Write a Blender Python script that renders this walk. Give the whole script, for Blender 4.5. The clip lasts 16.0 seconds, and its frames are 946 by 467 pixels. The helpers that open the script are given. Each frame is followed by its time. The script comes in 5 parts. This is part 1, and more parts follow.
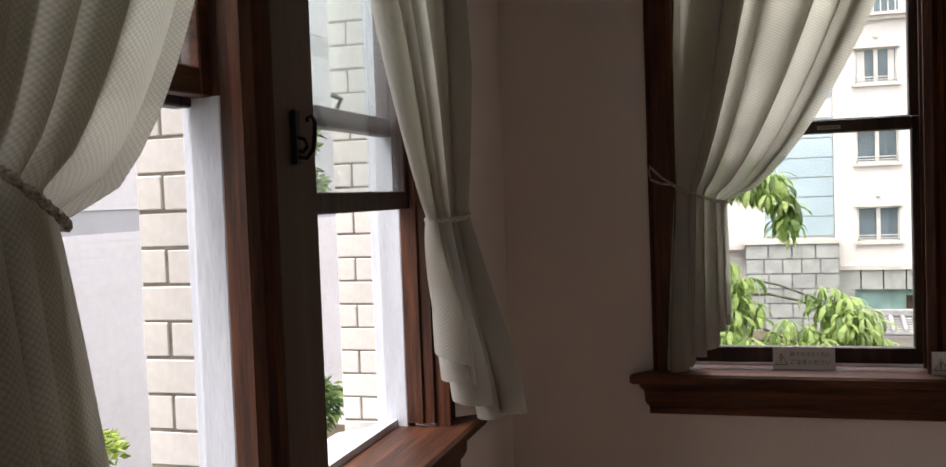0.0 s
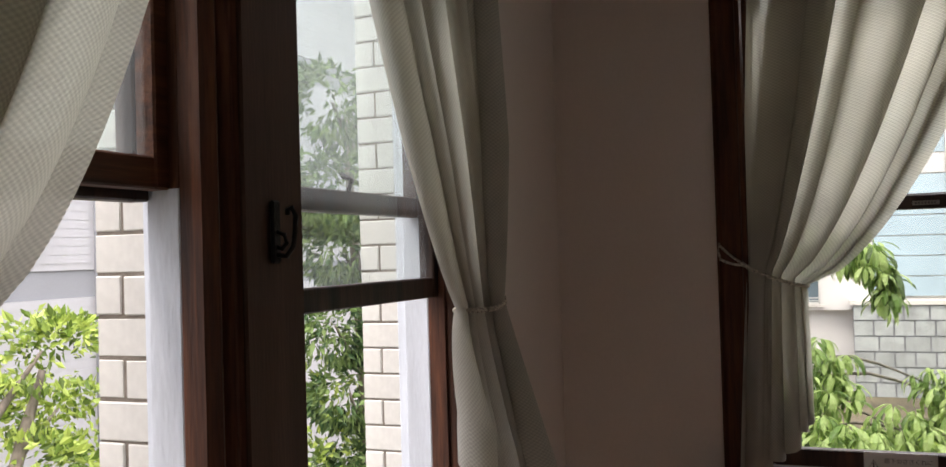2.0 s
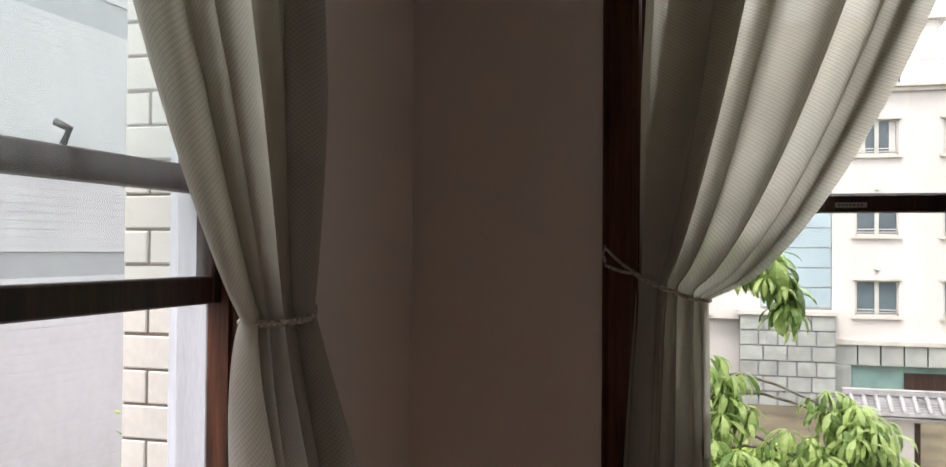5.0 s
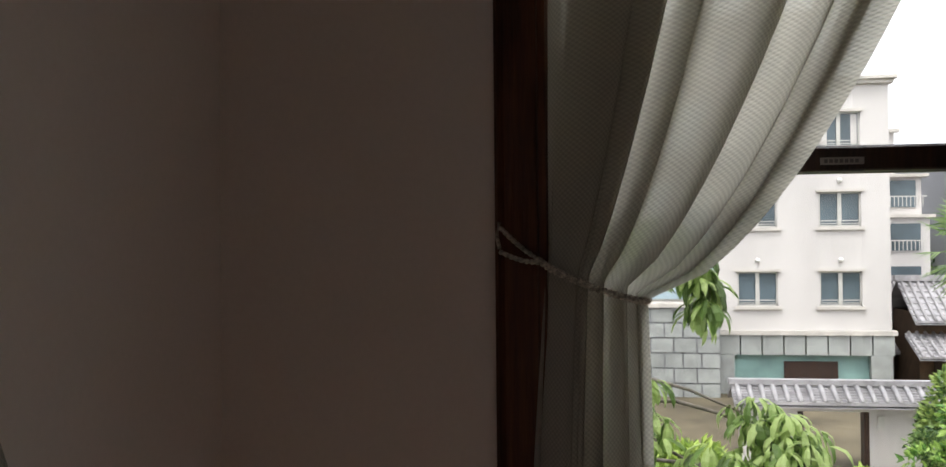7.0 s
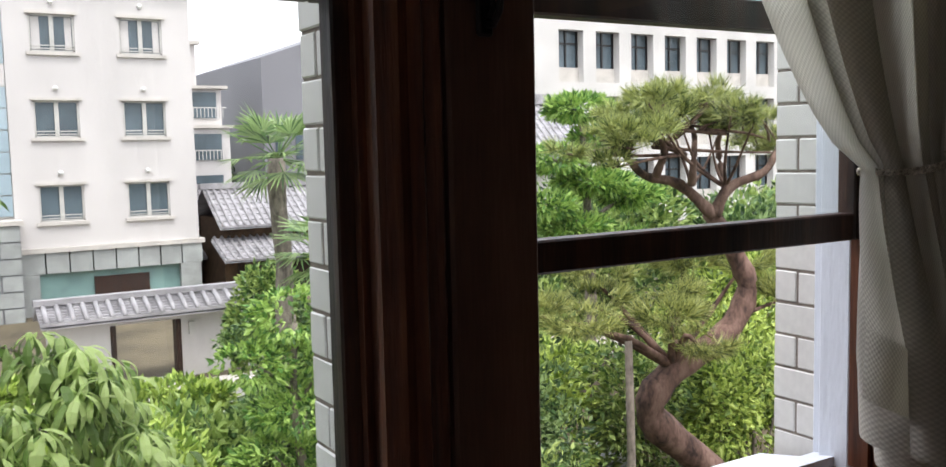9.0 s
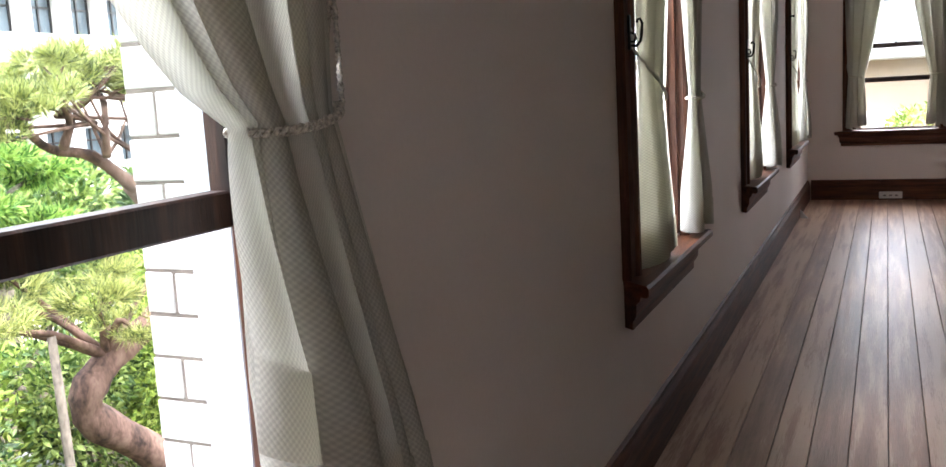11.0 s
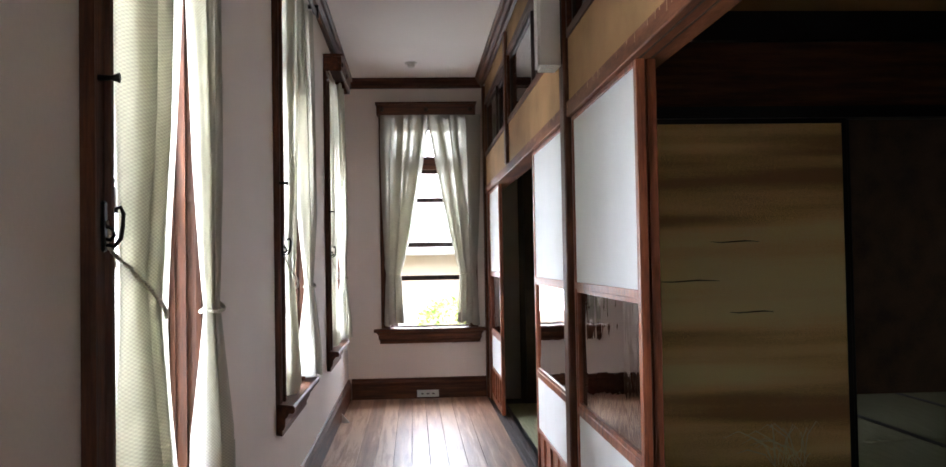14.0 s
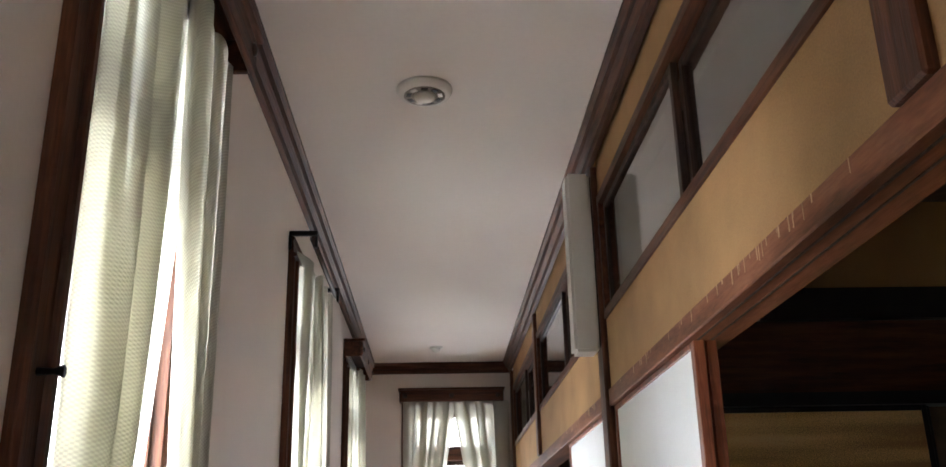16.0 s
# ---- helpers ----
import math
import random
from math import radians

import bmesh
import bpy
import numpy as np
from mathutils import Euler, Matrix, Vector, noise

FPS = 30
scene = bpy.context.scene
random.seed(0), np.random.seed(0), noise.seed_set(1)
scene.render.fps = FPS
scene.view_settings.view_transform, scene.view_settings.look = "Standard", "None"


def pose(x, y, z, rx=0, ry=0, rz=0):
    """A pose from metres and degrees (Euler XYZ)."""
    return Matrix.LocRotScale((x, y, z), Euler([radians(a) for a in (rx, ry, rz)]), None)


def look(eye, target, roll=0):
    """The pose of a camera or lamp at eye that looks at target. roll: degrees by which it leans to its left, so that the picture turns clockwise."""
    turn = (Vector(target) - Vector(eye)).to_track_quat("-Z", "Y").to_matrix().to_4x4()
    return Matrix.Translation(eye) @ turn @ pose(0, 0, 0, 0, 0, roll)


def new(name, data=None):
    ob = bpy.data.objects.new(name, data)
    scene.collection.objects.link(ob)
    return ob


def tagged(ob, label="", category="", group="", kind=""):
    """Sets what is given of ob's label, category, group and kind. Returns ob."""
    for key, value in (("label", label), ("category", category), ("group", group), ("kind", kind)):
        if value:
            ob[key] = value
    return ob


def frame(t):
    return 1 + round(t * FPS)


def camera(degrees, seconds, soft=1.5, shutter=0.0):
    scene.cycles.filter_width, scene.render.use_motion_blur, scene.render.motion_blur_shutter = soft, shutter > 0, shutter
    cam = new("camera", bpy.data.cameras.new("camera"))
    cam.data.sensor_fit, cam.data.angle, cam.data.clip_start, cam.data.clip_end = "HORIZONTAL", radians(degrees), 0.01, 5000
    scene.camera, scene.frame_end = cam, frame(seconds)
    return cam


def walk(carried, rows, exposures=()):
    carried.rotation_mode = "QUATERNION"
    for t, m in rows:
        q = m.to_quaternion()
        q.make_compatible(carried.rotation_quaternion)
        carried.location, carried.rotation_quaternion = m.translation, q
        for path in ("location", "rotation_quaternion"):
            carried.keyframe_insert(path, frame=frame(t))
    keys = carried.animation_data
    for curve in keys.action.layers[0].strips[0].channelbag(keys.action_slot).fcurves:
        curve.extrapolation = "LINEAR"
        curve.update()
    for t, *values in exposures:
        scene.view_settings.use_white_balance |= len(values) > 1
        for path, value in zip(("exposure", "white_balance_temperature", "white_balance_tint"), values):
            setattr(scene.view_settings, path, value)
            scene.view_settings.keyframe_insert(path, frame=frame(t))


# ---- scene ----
cam = camera(54.1, 16.0)
PATH = [
    (0.0, pose(0.763, -3.075, 1.241, 87.70, 2.10, 15.90)),
    (0.5, pose(0.822, -3.017, 1.241, 88.00, 2.90, 16.70)),
    (1.0, pose(0.895, -2.966, 1.283, 88.70, 2.10, 19.70)),
    (1.5, pose(0.901, -2.910, 1.296, 90.00, 1.70, 22.30)),
    (2.0, pose(0.834, -2.801, 1.314, 91.20, 1.70, 21.90)),
    (2.5, pose(0.817, -2.732, 1.301, 91.30, 1.30, 20.30)),
    (3.0, pose(0.854, -2.631, 1.325, 92.70, 0.40, 24.10)),
    (3.5, pose(0.901, -2.558, 1.330, 92.40, -1.10, 22.80)),
    (4.0, pose(0.886, -2.447, 1.314, 91.00, -1.50, 16.90)),
    (6.5, pose(0.665, -1.765, 1.299, 91.10, 0.70, 14.50)),
    (7.0, pose(0.685, -1.530, 1.280, 90.90, 0.50, 8.90)),
    (7.5, pose(0.680, -1.330, 1.272, 90.00, 1.00, -0.30)),
    (8.0, pose(0.680, -1.169, 1.244, 87.60, 2.30, -12.20)),
    (8.5, pose(0.798, -1.028, 1.238, 86.40, 1.60, -20.30)),
    (9.0, pose(0.861, -0.923, 1.225, 84.80, 1.30, -32.00)),
    (9.5, pose(0.888, -0.817, 1.212, 82.50, 1.80, -45.60)),
    (10.0, pose(0.997, -0.769, 1.196, 81.00, 2.60, -53.40)),
    (12.3, look((1.657, -0.603, 1.253), (3.717, -0.315, 1.248), -2.00)),
    (12.5, look((1.697, -0.595, 1.260), (3.767, -0.390, 1.330), -1.70)),
    (13.0, look((1.838, -0.528, 1.257), (3.916, -0.574, 1.336), -1.40)),
    (13.5, look((1.969, -0.552, 1.247), (4.042, -0.733, 1.262), -1.10)),
    (14.0, look((2.082, -0.616, 1.269), (4.157, -0.750, 1.329), -1.00)),
    (14.5, look((2.194, -0.612, 1.301), (4.257, -0.784, 1.498), -0.20)),
    (15.0, look((2.328, -0.571, 1.318), (4.367, -0.832, 1.636), 0.10)),
    (15.5, look((2.417, -0.597, 1.329), (4.407, -0.827, 1.892), -0.30)),
    (16.0, look((2.472, -0.623, 1.356), (4.436, -0.707, 2.035), -1.30)),
]
walk(cam, PATH, exposures=[(0.0, 1.95, 6700, 18), (1.0, 1.85, 6700, 17), (3.4, 1.85, 6700, 18), (4.2, 1.95, 6700, 18), (6.5, 1.4, 6500, 16), (8.0, 1.6, 6350, 18), (9.0, 1.5, 6300, 18), (10.2, 2.3, 6250, 18), (12.3, 4.1, 5950, 15), (13.2, 4.0, 5950, 15), (14.2, 3.95, 5950, 15), (16.0, 4.3, 6050, 14)])

# ---- light ----
world = bpy.data.worlds.new("sky")
scene.world = world
world.use_nodes = True
wn = world.node_tree
sky = wn.nodes.new("ShaderNodeTexSky")
sky.sky_type, sky.sun_disc = "NISHITA", False
sky.sun_elevation, sky.sun_rotation = radians(58), radians(150)
sky.air_density, sky.dust_density, sky.ozone_density = 1.0, 6.0, 1.0
cloud = wn.nodes.new("ShaderNodeTexNoise")
cloud.inputs["Scale"].default_value, cloud.inputs["Detail"].default_value = 2.2, 6
veil = wn.nodes.new("ShaderNodeValToRGB")
veil.color_ramp.elements[0].position, veil.color_ramp.elements[0].color = 0.3, (5.2, 5.3, 5.5, 1)
veil.color_ramp.elements[1].position, veil.color_ramp.elements[1].color = 0.7, (7.2, 7.1, 6.9, 1)
wn.links.new(cloud.outputs[0], veil.inputs[0])
cover = wn.nodes.new("ShaderNodeMix")
cover.data_type = "RGBA"
cover.inputs[0].default_value = 0.8
wn.links.new(sky.outputs[0], cover.inputs["A"])
wn.links.new(veil.outputs[0], cover.inputs["B"])
wn.links.new(cover.outputs["Result"], wn.nodes["Background"].inputs[0])
wn.nodes["Background"].inputs[1].default_value = 0.15
sun_data = bpy.data.lights.new("sun", "SUN")
sun_data.energy, sun_data.angle, sun_data.color = 1.0, radians(16), (1.0, 0.96, 0.9)
sun = new("sun", sun_data)
sun.matrix_world = look((0, -20, 40), (8, -4, 0))

# area lamps added outside each window to boost the sky's light indoors
def boost_lamp(m, power, height=0.30):
    d = bpy.data.lights.new("daylight_boost", "AREA")
    d.shape, d.size, d.size_y, d.energy, d.color = "RECTANGLE", 0.62, height, power, (0.97, 0.985, 1.0)
    o = new("daylight_boost", d)
    o.matrix_world = m


for wall, spots, power in ((pose(0, 0, 0, 0, 0, 90), (-2.13, -1.17), 5.6), (pose(0, 0, 0), (0.93, 1.89), 11.5)):
    for sx in spots:
        boost_lamp(wall @ pose(sx, 1.0, 2.92, -60, 0, 0), power, 0.5)
for wall, sx, power in ((pose(0, 0, 0), 4.29, 6.5), (pose(0, 0, 0), 6.68, 5.5), (pose(0, 0, 0), 9.07, 5.0), (pose(10.735, 0, 0, 0, 0, -90), 0.76, 2.6)):
    boost_lamp(wall @ pose(sx, 0.50, 1.45, -90, 0, 0), power, 1.4)

# ---- materials ----
def mat(name, color, rough=0.6, var=0.12, scale=6.0, stretch=(1, 1, 1), bump=0.15, fine=60.0, metal=0.0,
        second=None, rand=0.0, spec=0.5, coords="Object", detail=5):
    """A surface with broad and fine variation; stretch scales the pattern by axis."""
    m = bpy.data.materials.new(name)
    m.use_nodes = True
    nt = m.node_tree
    b = nt.nodes["Principled BSDF"]
    b.inputs["Roughness"].default_value = rough
    b.inputs["Metallic"].default_value = metal
    b.inputs["Specular IOR Level"].default_value = spec
    tc = nt.nodes.new("ShaderNodeTexCoord")
    mp = nt.nodes.new("ShaderNodeMapping")
    mp.inputs["Scale"].default_value = stretch
    nt.links.new(tc.outputs[coords], mp.inputs[0])
    n1 = nt.nodes.new("ShaderNodeTexNoise")
    n1.inputs["Scale"].default_value, n1.inputs["Detail"].default_value = scale, detail
    n2 = nt.nodes.new("ShaderNodeTexNoise")
    n2.inputs["Scale"].default_value, n2.inputs["Detail"].default_value = fine, 3
    nt.links.new(mp.outputs[0], n1.inputs["Vector"])
    nt.links.new(mp.outputs[0] if detail > 2 else tc.outputs[coords], n2.inputs["Vector"])
    add = nt.nodes.new("ShaderNodeMath")
    add.operation = "MULTIPLY_ADD"
    add.inputs[1].default_value = 0.4
    nt.links.new(n2.outputs[0], add.inputs[0])
    nt.links.new(n1.outputs[0], add.inputs[2])
    fac = add.outputs[0]
    if rand:
        oi = nt.nodes.new("ShaderNodeObjectInfo")
        r = nt.nodes.new("ShaderNodeMath")
        r.operation = "MULTIPLY_ADD"
        r.inputs[1].default_value = rand
        nt.links.new(oi.outputs["Random"], r.inputs[0])
        nt.links.new(fac, r.inputs[2])
        fac = r.outputs[0]
    ramp = nt.nodes.new("ShaderNodeValToRGB")
    c1 = color
    c2 = second or tuple(min(1, c * (1 + 2 * var)) for c in color)
    c0 = tuple(c * (1 - 2 * var) for c in color)
    e = ramp.color_ramp.elements
    e[0].position, e[0].color = 0.50, (*c0, 1)
    e[1].position, e[1].color = 0.92 + rand, (*c2, 1)
    mid = e.new(0.70 + rand * 0.5)
    mid.color = (*c1, 1)
    nt.links.new(fac, ramp.inputs[0])
    nt.links.new(ramp.outputs[0], b.inputs["Base Color"])
    if bump:
        bp = nt.nodes.new("ShaderNodeBump")
        bp.inputs["Strength"].default_value, bp.inputs["Distance"].default_value = bump, 0.01
        nt.links.new(fac, bp.inputs["Height"])
        nt.links.new(bp.outputs[0], b.inputs["Normal"])
    return m


def fabric(name, color, cell):
    """Waffle-woven cotton that lets light through."""
    m = bpy.data.materials.new(name)
    m.use_nodes = True
    nt = m.node_tree
    nt.nodes.remove(nt.nodes["Principled BSDF"])
    out = nt.nodes["Material Output"]
    uv = nt.nodes.new("ShaderNodeUVMap")
    sep = nt.nodes.new("ShaderNodeSeparateXYZ")
    nt.links.new(uv.outputs[0], sep.inputs[0])
    waves = []
    for k in (0, 1):
        mu = nt.nodes.new("ShaderNodeMath")
        mu.operation, mu.inputs[1].default_value = "MULTIPLY", 2 * math.pi / cell
        nt.links.new(sep.outputs[k], mu.inputs[0])
        si = nt.nodes.new("ShaderNodeMath")
        si.operation = "SINE"
        nt.links.new(mu.outputs[0], si.inputs[0])
        waves.append(si)
    mx = nt.nodes.new("ShaderNodeMath")
    mx.operation = "MULTIPLY"
    nt.links.new(waves[0].outputs[0], mx.inputs[0])
    nt.links.new(waves[1].outputs[0], mx.inputs[1])
    mr = nt.nodes.new("ShaderNodeMapRange")
    mr.inputs[1].default_value, mr.inputs[2].default_value = -0.6, 1.0
    nt.links.new(mx.outputs[0], mr.inputs[0])
    no = nt.nodes.new("ShaderNodeTexNoise")
    no.inputs["Scale"].default_value, no.inputs["Detail"].default_value = 5.0, 5
    nt.links.new(uv.outputs[0], no.inputs["Vector"])
    mix = nt.nodes.new("ShaderNodeMix")
    mix.data_type = "RGBA"
    mix.inputs["A"].default_value = (*[c * 0.86 for c in color], 1)
    mix.inputs["B"].default_value = (*color, 1)
    nt.links.new(mr.outputs[0], mix.inputs[0])
    mix2 = nt.nodes.new("ShaderNodeMix")
    mix2.data_type, mix2.blend_type = "RGBA", "MULTIPLY"
    mix2.inputs[0].default_value = 0.25
    nt.links.new(mix.outputs["Result"], mix2.inputs["A"])
    nt.links.new(no.outputs[0], mix2.inputs["B"])
    bp = nt.nodes.new("ShaderNodeBump")
    bp.inputs["Strength"].default_value, bp.inputs["Distance"].default_value = 0.3, 0.0015
    nt.links.new(mx.outputs[0], bp.inputs["Height"])
    d = nt.nodes.new("ShaderNodeBsdfDiffuse")
    t = nt.nodes.new("ShaderNodeBsdfTranslucent")
    warm = nt.nodes.new("ShaderNodeMix")
    warm.data_type, warm.blend_type = "RGBA", "MULTIPLY"
    warm.inputs[0].default_value = 1.0
    warm.inputs["B"].default_value = (1.08, 1.08, 1.0, 1)
    nt.links.new(mix2.outputs["Result"], warm.inputs["A"])
    nt.links.new(mix2.outputs["Result"], d.inputs["Color"])
    nt.links.new(warm.outputs["Result"], t.inputs["Color"])
    for s in (d, t):
        nt.links.new(bp.outputs[0], s.inputs["Normal"])
    ms = nt.nodes.new("ShaderNodeMixShader")
    ms.inputs[0].default_value = 0.42
    nt.links.new(d.outputs[0], ms.inputs[1])
    nt.links.new(t.outputs[0], ms.inputs[2])
    # the thin hollows of the weave let some light straight through
    ho = nt.nodes.new("ShaderNodeMapRange")
    ho.inputs[1].default_value, ho.inputs[2].default_value, ho.inputs[3].default_value, ho.inputs[4].default_value = -1.0, 0.6, 0.13, 0.02
    nt.links.new(mx.outputs[0], ho.inputs[0])
    tr = nt.nodes.new("ShaderNodeBsdfTransparent")
    tr.inputs[0].default_value = (0.95, 0.93, 0.84, 1)
    mh = nt.nodes.new("ShaderNodeMixShader")
    nt.links.new(ho.outputs[0], mh.inputs[0])
    nt.links.new(ms.outputs[0], mh.inputs[1])
    nt.links.new(tr.outputs[0], mh.inputs[2])
    nt.links.new(mh.outputs[0], out.inputs[0])
    return m


def glass(name, tint=(0.95, 0.98, 0.97), rough=0.0, wave=0.0, fog=0.0, gloss=0.03):
    """Thin window glass: mostly clear with a mirror's gloss at a slant; fog adds a film of dust."""
    m = bpy.data.materials.new(name)
    m.use_nodes = True
    nt = m.node_tree
    nt.nodes.remove(nt.nodes["Principled BSDF"])
    out = nt.nodes["Material Output"]
    tr = nt.nodes.new("ShaderNodeBsdfTransparent")
    tr.inputs[0].default_value = (*tint, 1)
    gl = nt.nodes.new("ShaderNodeBsdfGlossy")
    gl.inputs["Roughness"].default_value = rough
    lw = nt.nodes.new("ShaderNodeLayerWeight")
    lw.inputs[0].default_value = 0.5
    pw = nt.nodes.new("ShaderNodeMath")
    pw.operation, pw.inputs[1].default_value = "POWER", 4.0
    nt.links.new(lw.outputs["Facing"], pw.inputs[0])
    fr = nt.nodes.new("ShaderNodeMath")
    fr.operation, fr.inputs[1].default_value, fr.inputs[2].default_value = "MULTIPLY_ADD", 0.85, gloss
    nt.links.new(pw.outputs[0], fr.inputs[0])
    ms = nt.nodes.new("ShaderNodeMixShader")
    nt.links.new(fr.outputs[0], ms.inputs[0])
    last = tr
    if fog:
        df = nt.nodes.new("ShaderNodeBsdfTranslucent")
        df.inputs[0].default_value = (0.8, 0.83, 0.85, 1)
        no = nt.nodes.new("ShaderNodeTexNoise")
        no.inputs["Scale"].default_value, no.inputs["Detail"].default_value = 4.0, 4
        mr = nt.nodes.new("ShaderNodeMapRange")
        mr.inputs[1].default_value, mr.inputs[2].default_value = 0.3, 0.7
        mr.inputs[3].default_value, mr.inputs[4].default_value = fog * 0.6, fog * 1.4
        nt.links.new(no.outputs[0], mr.inputs[0])
        mf = nt.nodes.new("ShaderNodeMixShader")
        nt.links.new(mr.outputs[0], mf.inputs[0])
        nt.links.new(tr.outputs[0], mf.inputs[1])
        nt.links.new(df.outputs[0], mf.inputs[2])
        last = mf
    nt.links.new(last.outputs[0], ms.inputs[1])
    nt.links.new(gl.outputs[0], ms.inputs[2])
    if wave:
        no = nt.nodes.new("ShaderNodeTexNoise")
        tc = nt.nodes.new("ShaderNodeTexCoord")
        mp = nt.nodes.new("ShaderNodeMapping")
        mp.inputs["Scale"].default_value = (1, 1, 0.35)
        nt.links.new(tc.outputs["Object"], mp.inputs[0])
        nt.links.new(mp.outputs[0], no.inputs["Vector"])
        no.inputs["Scale"].default_value = 7.0
        bp = nt.nodes.new("ShaderNodeBump")
        bp.inputs["Strength"].default_value, bp.inputs["Distance"].default_value = wave, 0.01
        nt.links.new(no.outputs[0], bp.inputs["Height"])
        nt.links.new(bp.outputs[0], gl.inputs["Normal"])
    nt.links.new(ms.outputs[0], out.inputs[0])
    return m


M_PLASTER = mat("white_plaster", (0.84, 0.775, 0.73), 0.85, 0.02, 1.3, bump=0.06, fine=90)
M_CEIL = mat("ceiling_plaster", (0.86, 0.815, 0.79), 0.9, 0.015, 0.9, bump=0.04, fine=50)
M_WOODZ = mat("stained_wood_upright", (0.085, 0.030, 0.014), 0.5, 0.28, 7, (6, 6, 0.4), 0.25, 40, second=(0.155, 0.056, 0.025), spec=0.3)
M_WOODX = mat("stained_wood_along", (0.085, 0.030, 0.014), 0.5, 0.28, 7, (0.4, 6, 6), 0.25, 40, second=(0.155, 0.056, 0.025), spec=0.3)
M_WOODY = mat("stained_wood_across", (0.085, 0.030, 0.014), 0.5, 0.28, 7, (6, 0.4, 6), 0.25, 40, second=(0.155, 0.056, 0.025), spec=0.3)
M_BOARD = mat("dull_brown_board", (0.095, 0.052, 0.036), 0.6, 0.16, 2.0, (5, 5, 0.3), 0.12, 50, second=(0.15, 0.085, 0.058), spec=0.3)
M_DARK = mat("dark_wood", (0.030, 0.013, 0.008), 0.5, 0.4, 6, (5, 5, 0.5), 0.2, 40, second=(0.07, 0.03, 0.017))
M_KAMOI = mat("worn_lintel_wood", (0.19, 0.068, 0.030), 0.6, 0.25, 3, (0.7, 5, 5), 0.2, 30, second=(0.28, 0.115, 0.055), spec=0.25)
M_CHIP = mat("bare_worn_wood", (0.40, 0.24, 0.14), 0.8, 0.2, 20, bump=0.1)
M_REDWOOD = mat("red_brown_lacquered_wood", (0.22, 0.062, 0.026), 0.4, 0.3, 5, (5, 5, 0.5), 0.15, 40, second=(0.36, 0.12, 0.05))
M_FLOOR = mat("worn_floor_board", (0.45, 0.26, 0.165), 0.42, 0.24, 3.0, (0.5, 8, 1), 0.25, 30, second=(0.62, 0.42, 0.29), rand=0.35)
M_OCHRE = mat("ochre_clay_wall", (0.37, 0.215, 0.09), 0.95, 0.10, 3, bump=0.3, fine=220)
M_PAPER = mat("shoji_paper", (0.78, 0.80, 0.80), 0.9, 0.02, 3, bump=0.03, fine=120)
M_WHITEPAINT = mat("weathered_white_paint", (0.60, 0.635, 0.68), 0.55, 0.06, 5, (3, 3, 0.5), 0.3, 60)
M_BRICK = mat("white_glazed_brick", (0.62, 0.61, 0.565), 0.35, 0.05, 9, bump=0.08, fine=70, rand=0.12)
M_MORTAR = mat("brown_grey_mortar", (0.21, 0.18, 0.145), 0.95, 0.15, 30, bump=0.3, fine=200)
M_IRON = mat("black_iron", (0.012, 0.011, 0.010), 0.45, 0.3, 30, bump=0.2, fine=120, metal=0.6)
M_CURT = fabric("waffle_cotton", (0.68, 0.66, 0.60), 0.0085)
M_CORD = mat("cotton_cord", (0.55, 0.51, 0.43), 0.8, 0.25, 160, bump=0.5, fine=400)
M_GLASS = glass("window_glass", fog=0.0)
M_DUSTY = glass("dusty_window_glass", fog=0.05)
M_SHOJIGLASS = glass("old_wavy_glass", (0.70, 0.72, 0.70), 0.02, 0.35, gloss=0.34)
M_TRANSOM = glass("transom_glass", (0.70, 0.72, 0.70), 0.06, 0.06, gloss=0.22)
M_SIGN = mat("laminated_white_card", (0.78, 0.77, 0.74), 0.35, 0.02, 4, bump=0)
M_ALU2 = mat("grey_label", (0.30, 0.28, 0.26), 0.6, 0.05, 9, bump=0)
M_INK = mat("grey_ink", (0.12, 0.11, 0.11), 0.7, 0.05, 9, bump=0)
M_PLASTIC = mat("white_plastic", (0.75, 0.74, 0.71), 0.4, 0.02, 6, bump=0)
M_TATAMI = mat("tatami_straw", (0.42, 0.42, 0.26), 0.8, 0.15, 4, (1, 60, 1), 0.3, 30)
M_BLACK = mat("black_lacquer", (0.010, 0.009, 0.009), 0.3, 0.2, 5, bump=0.02)
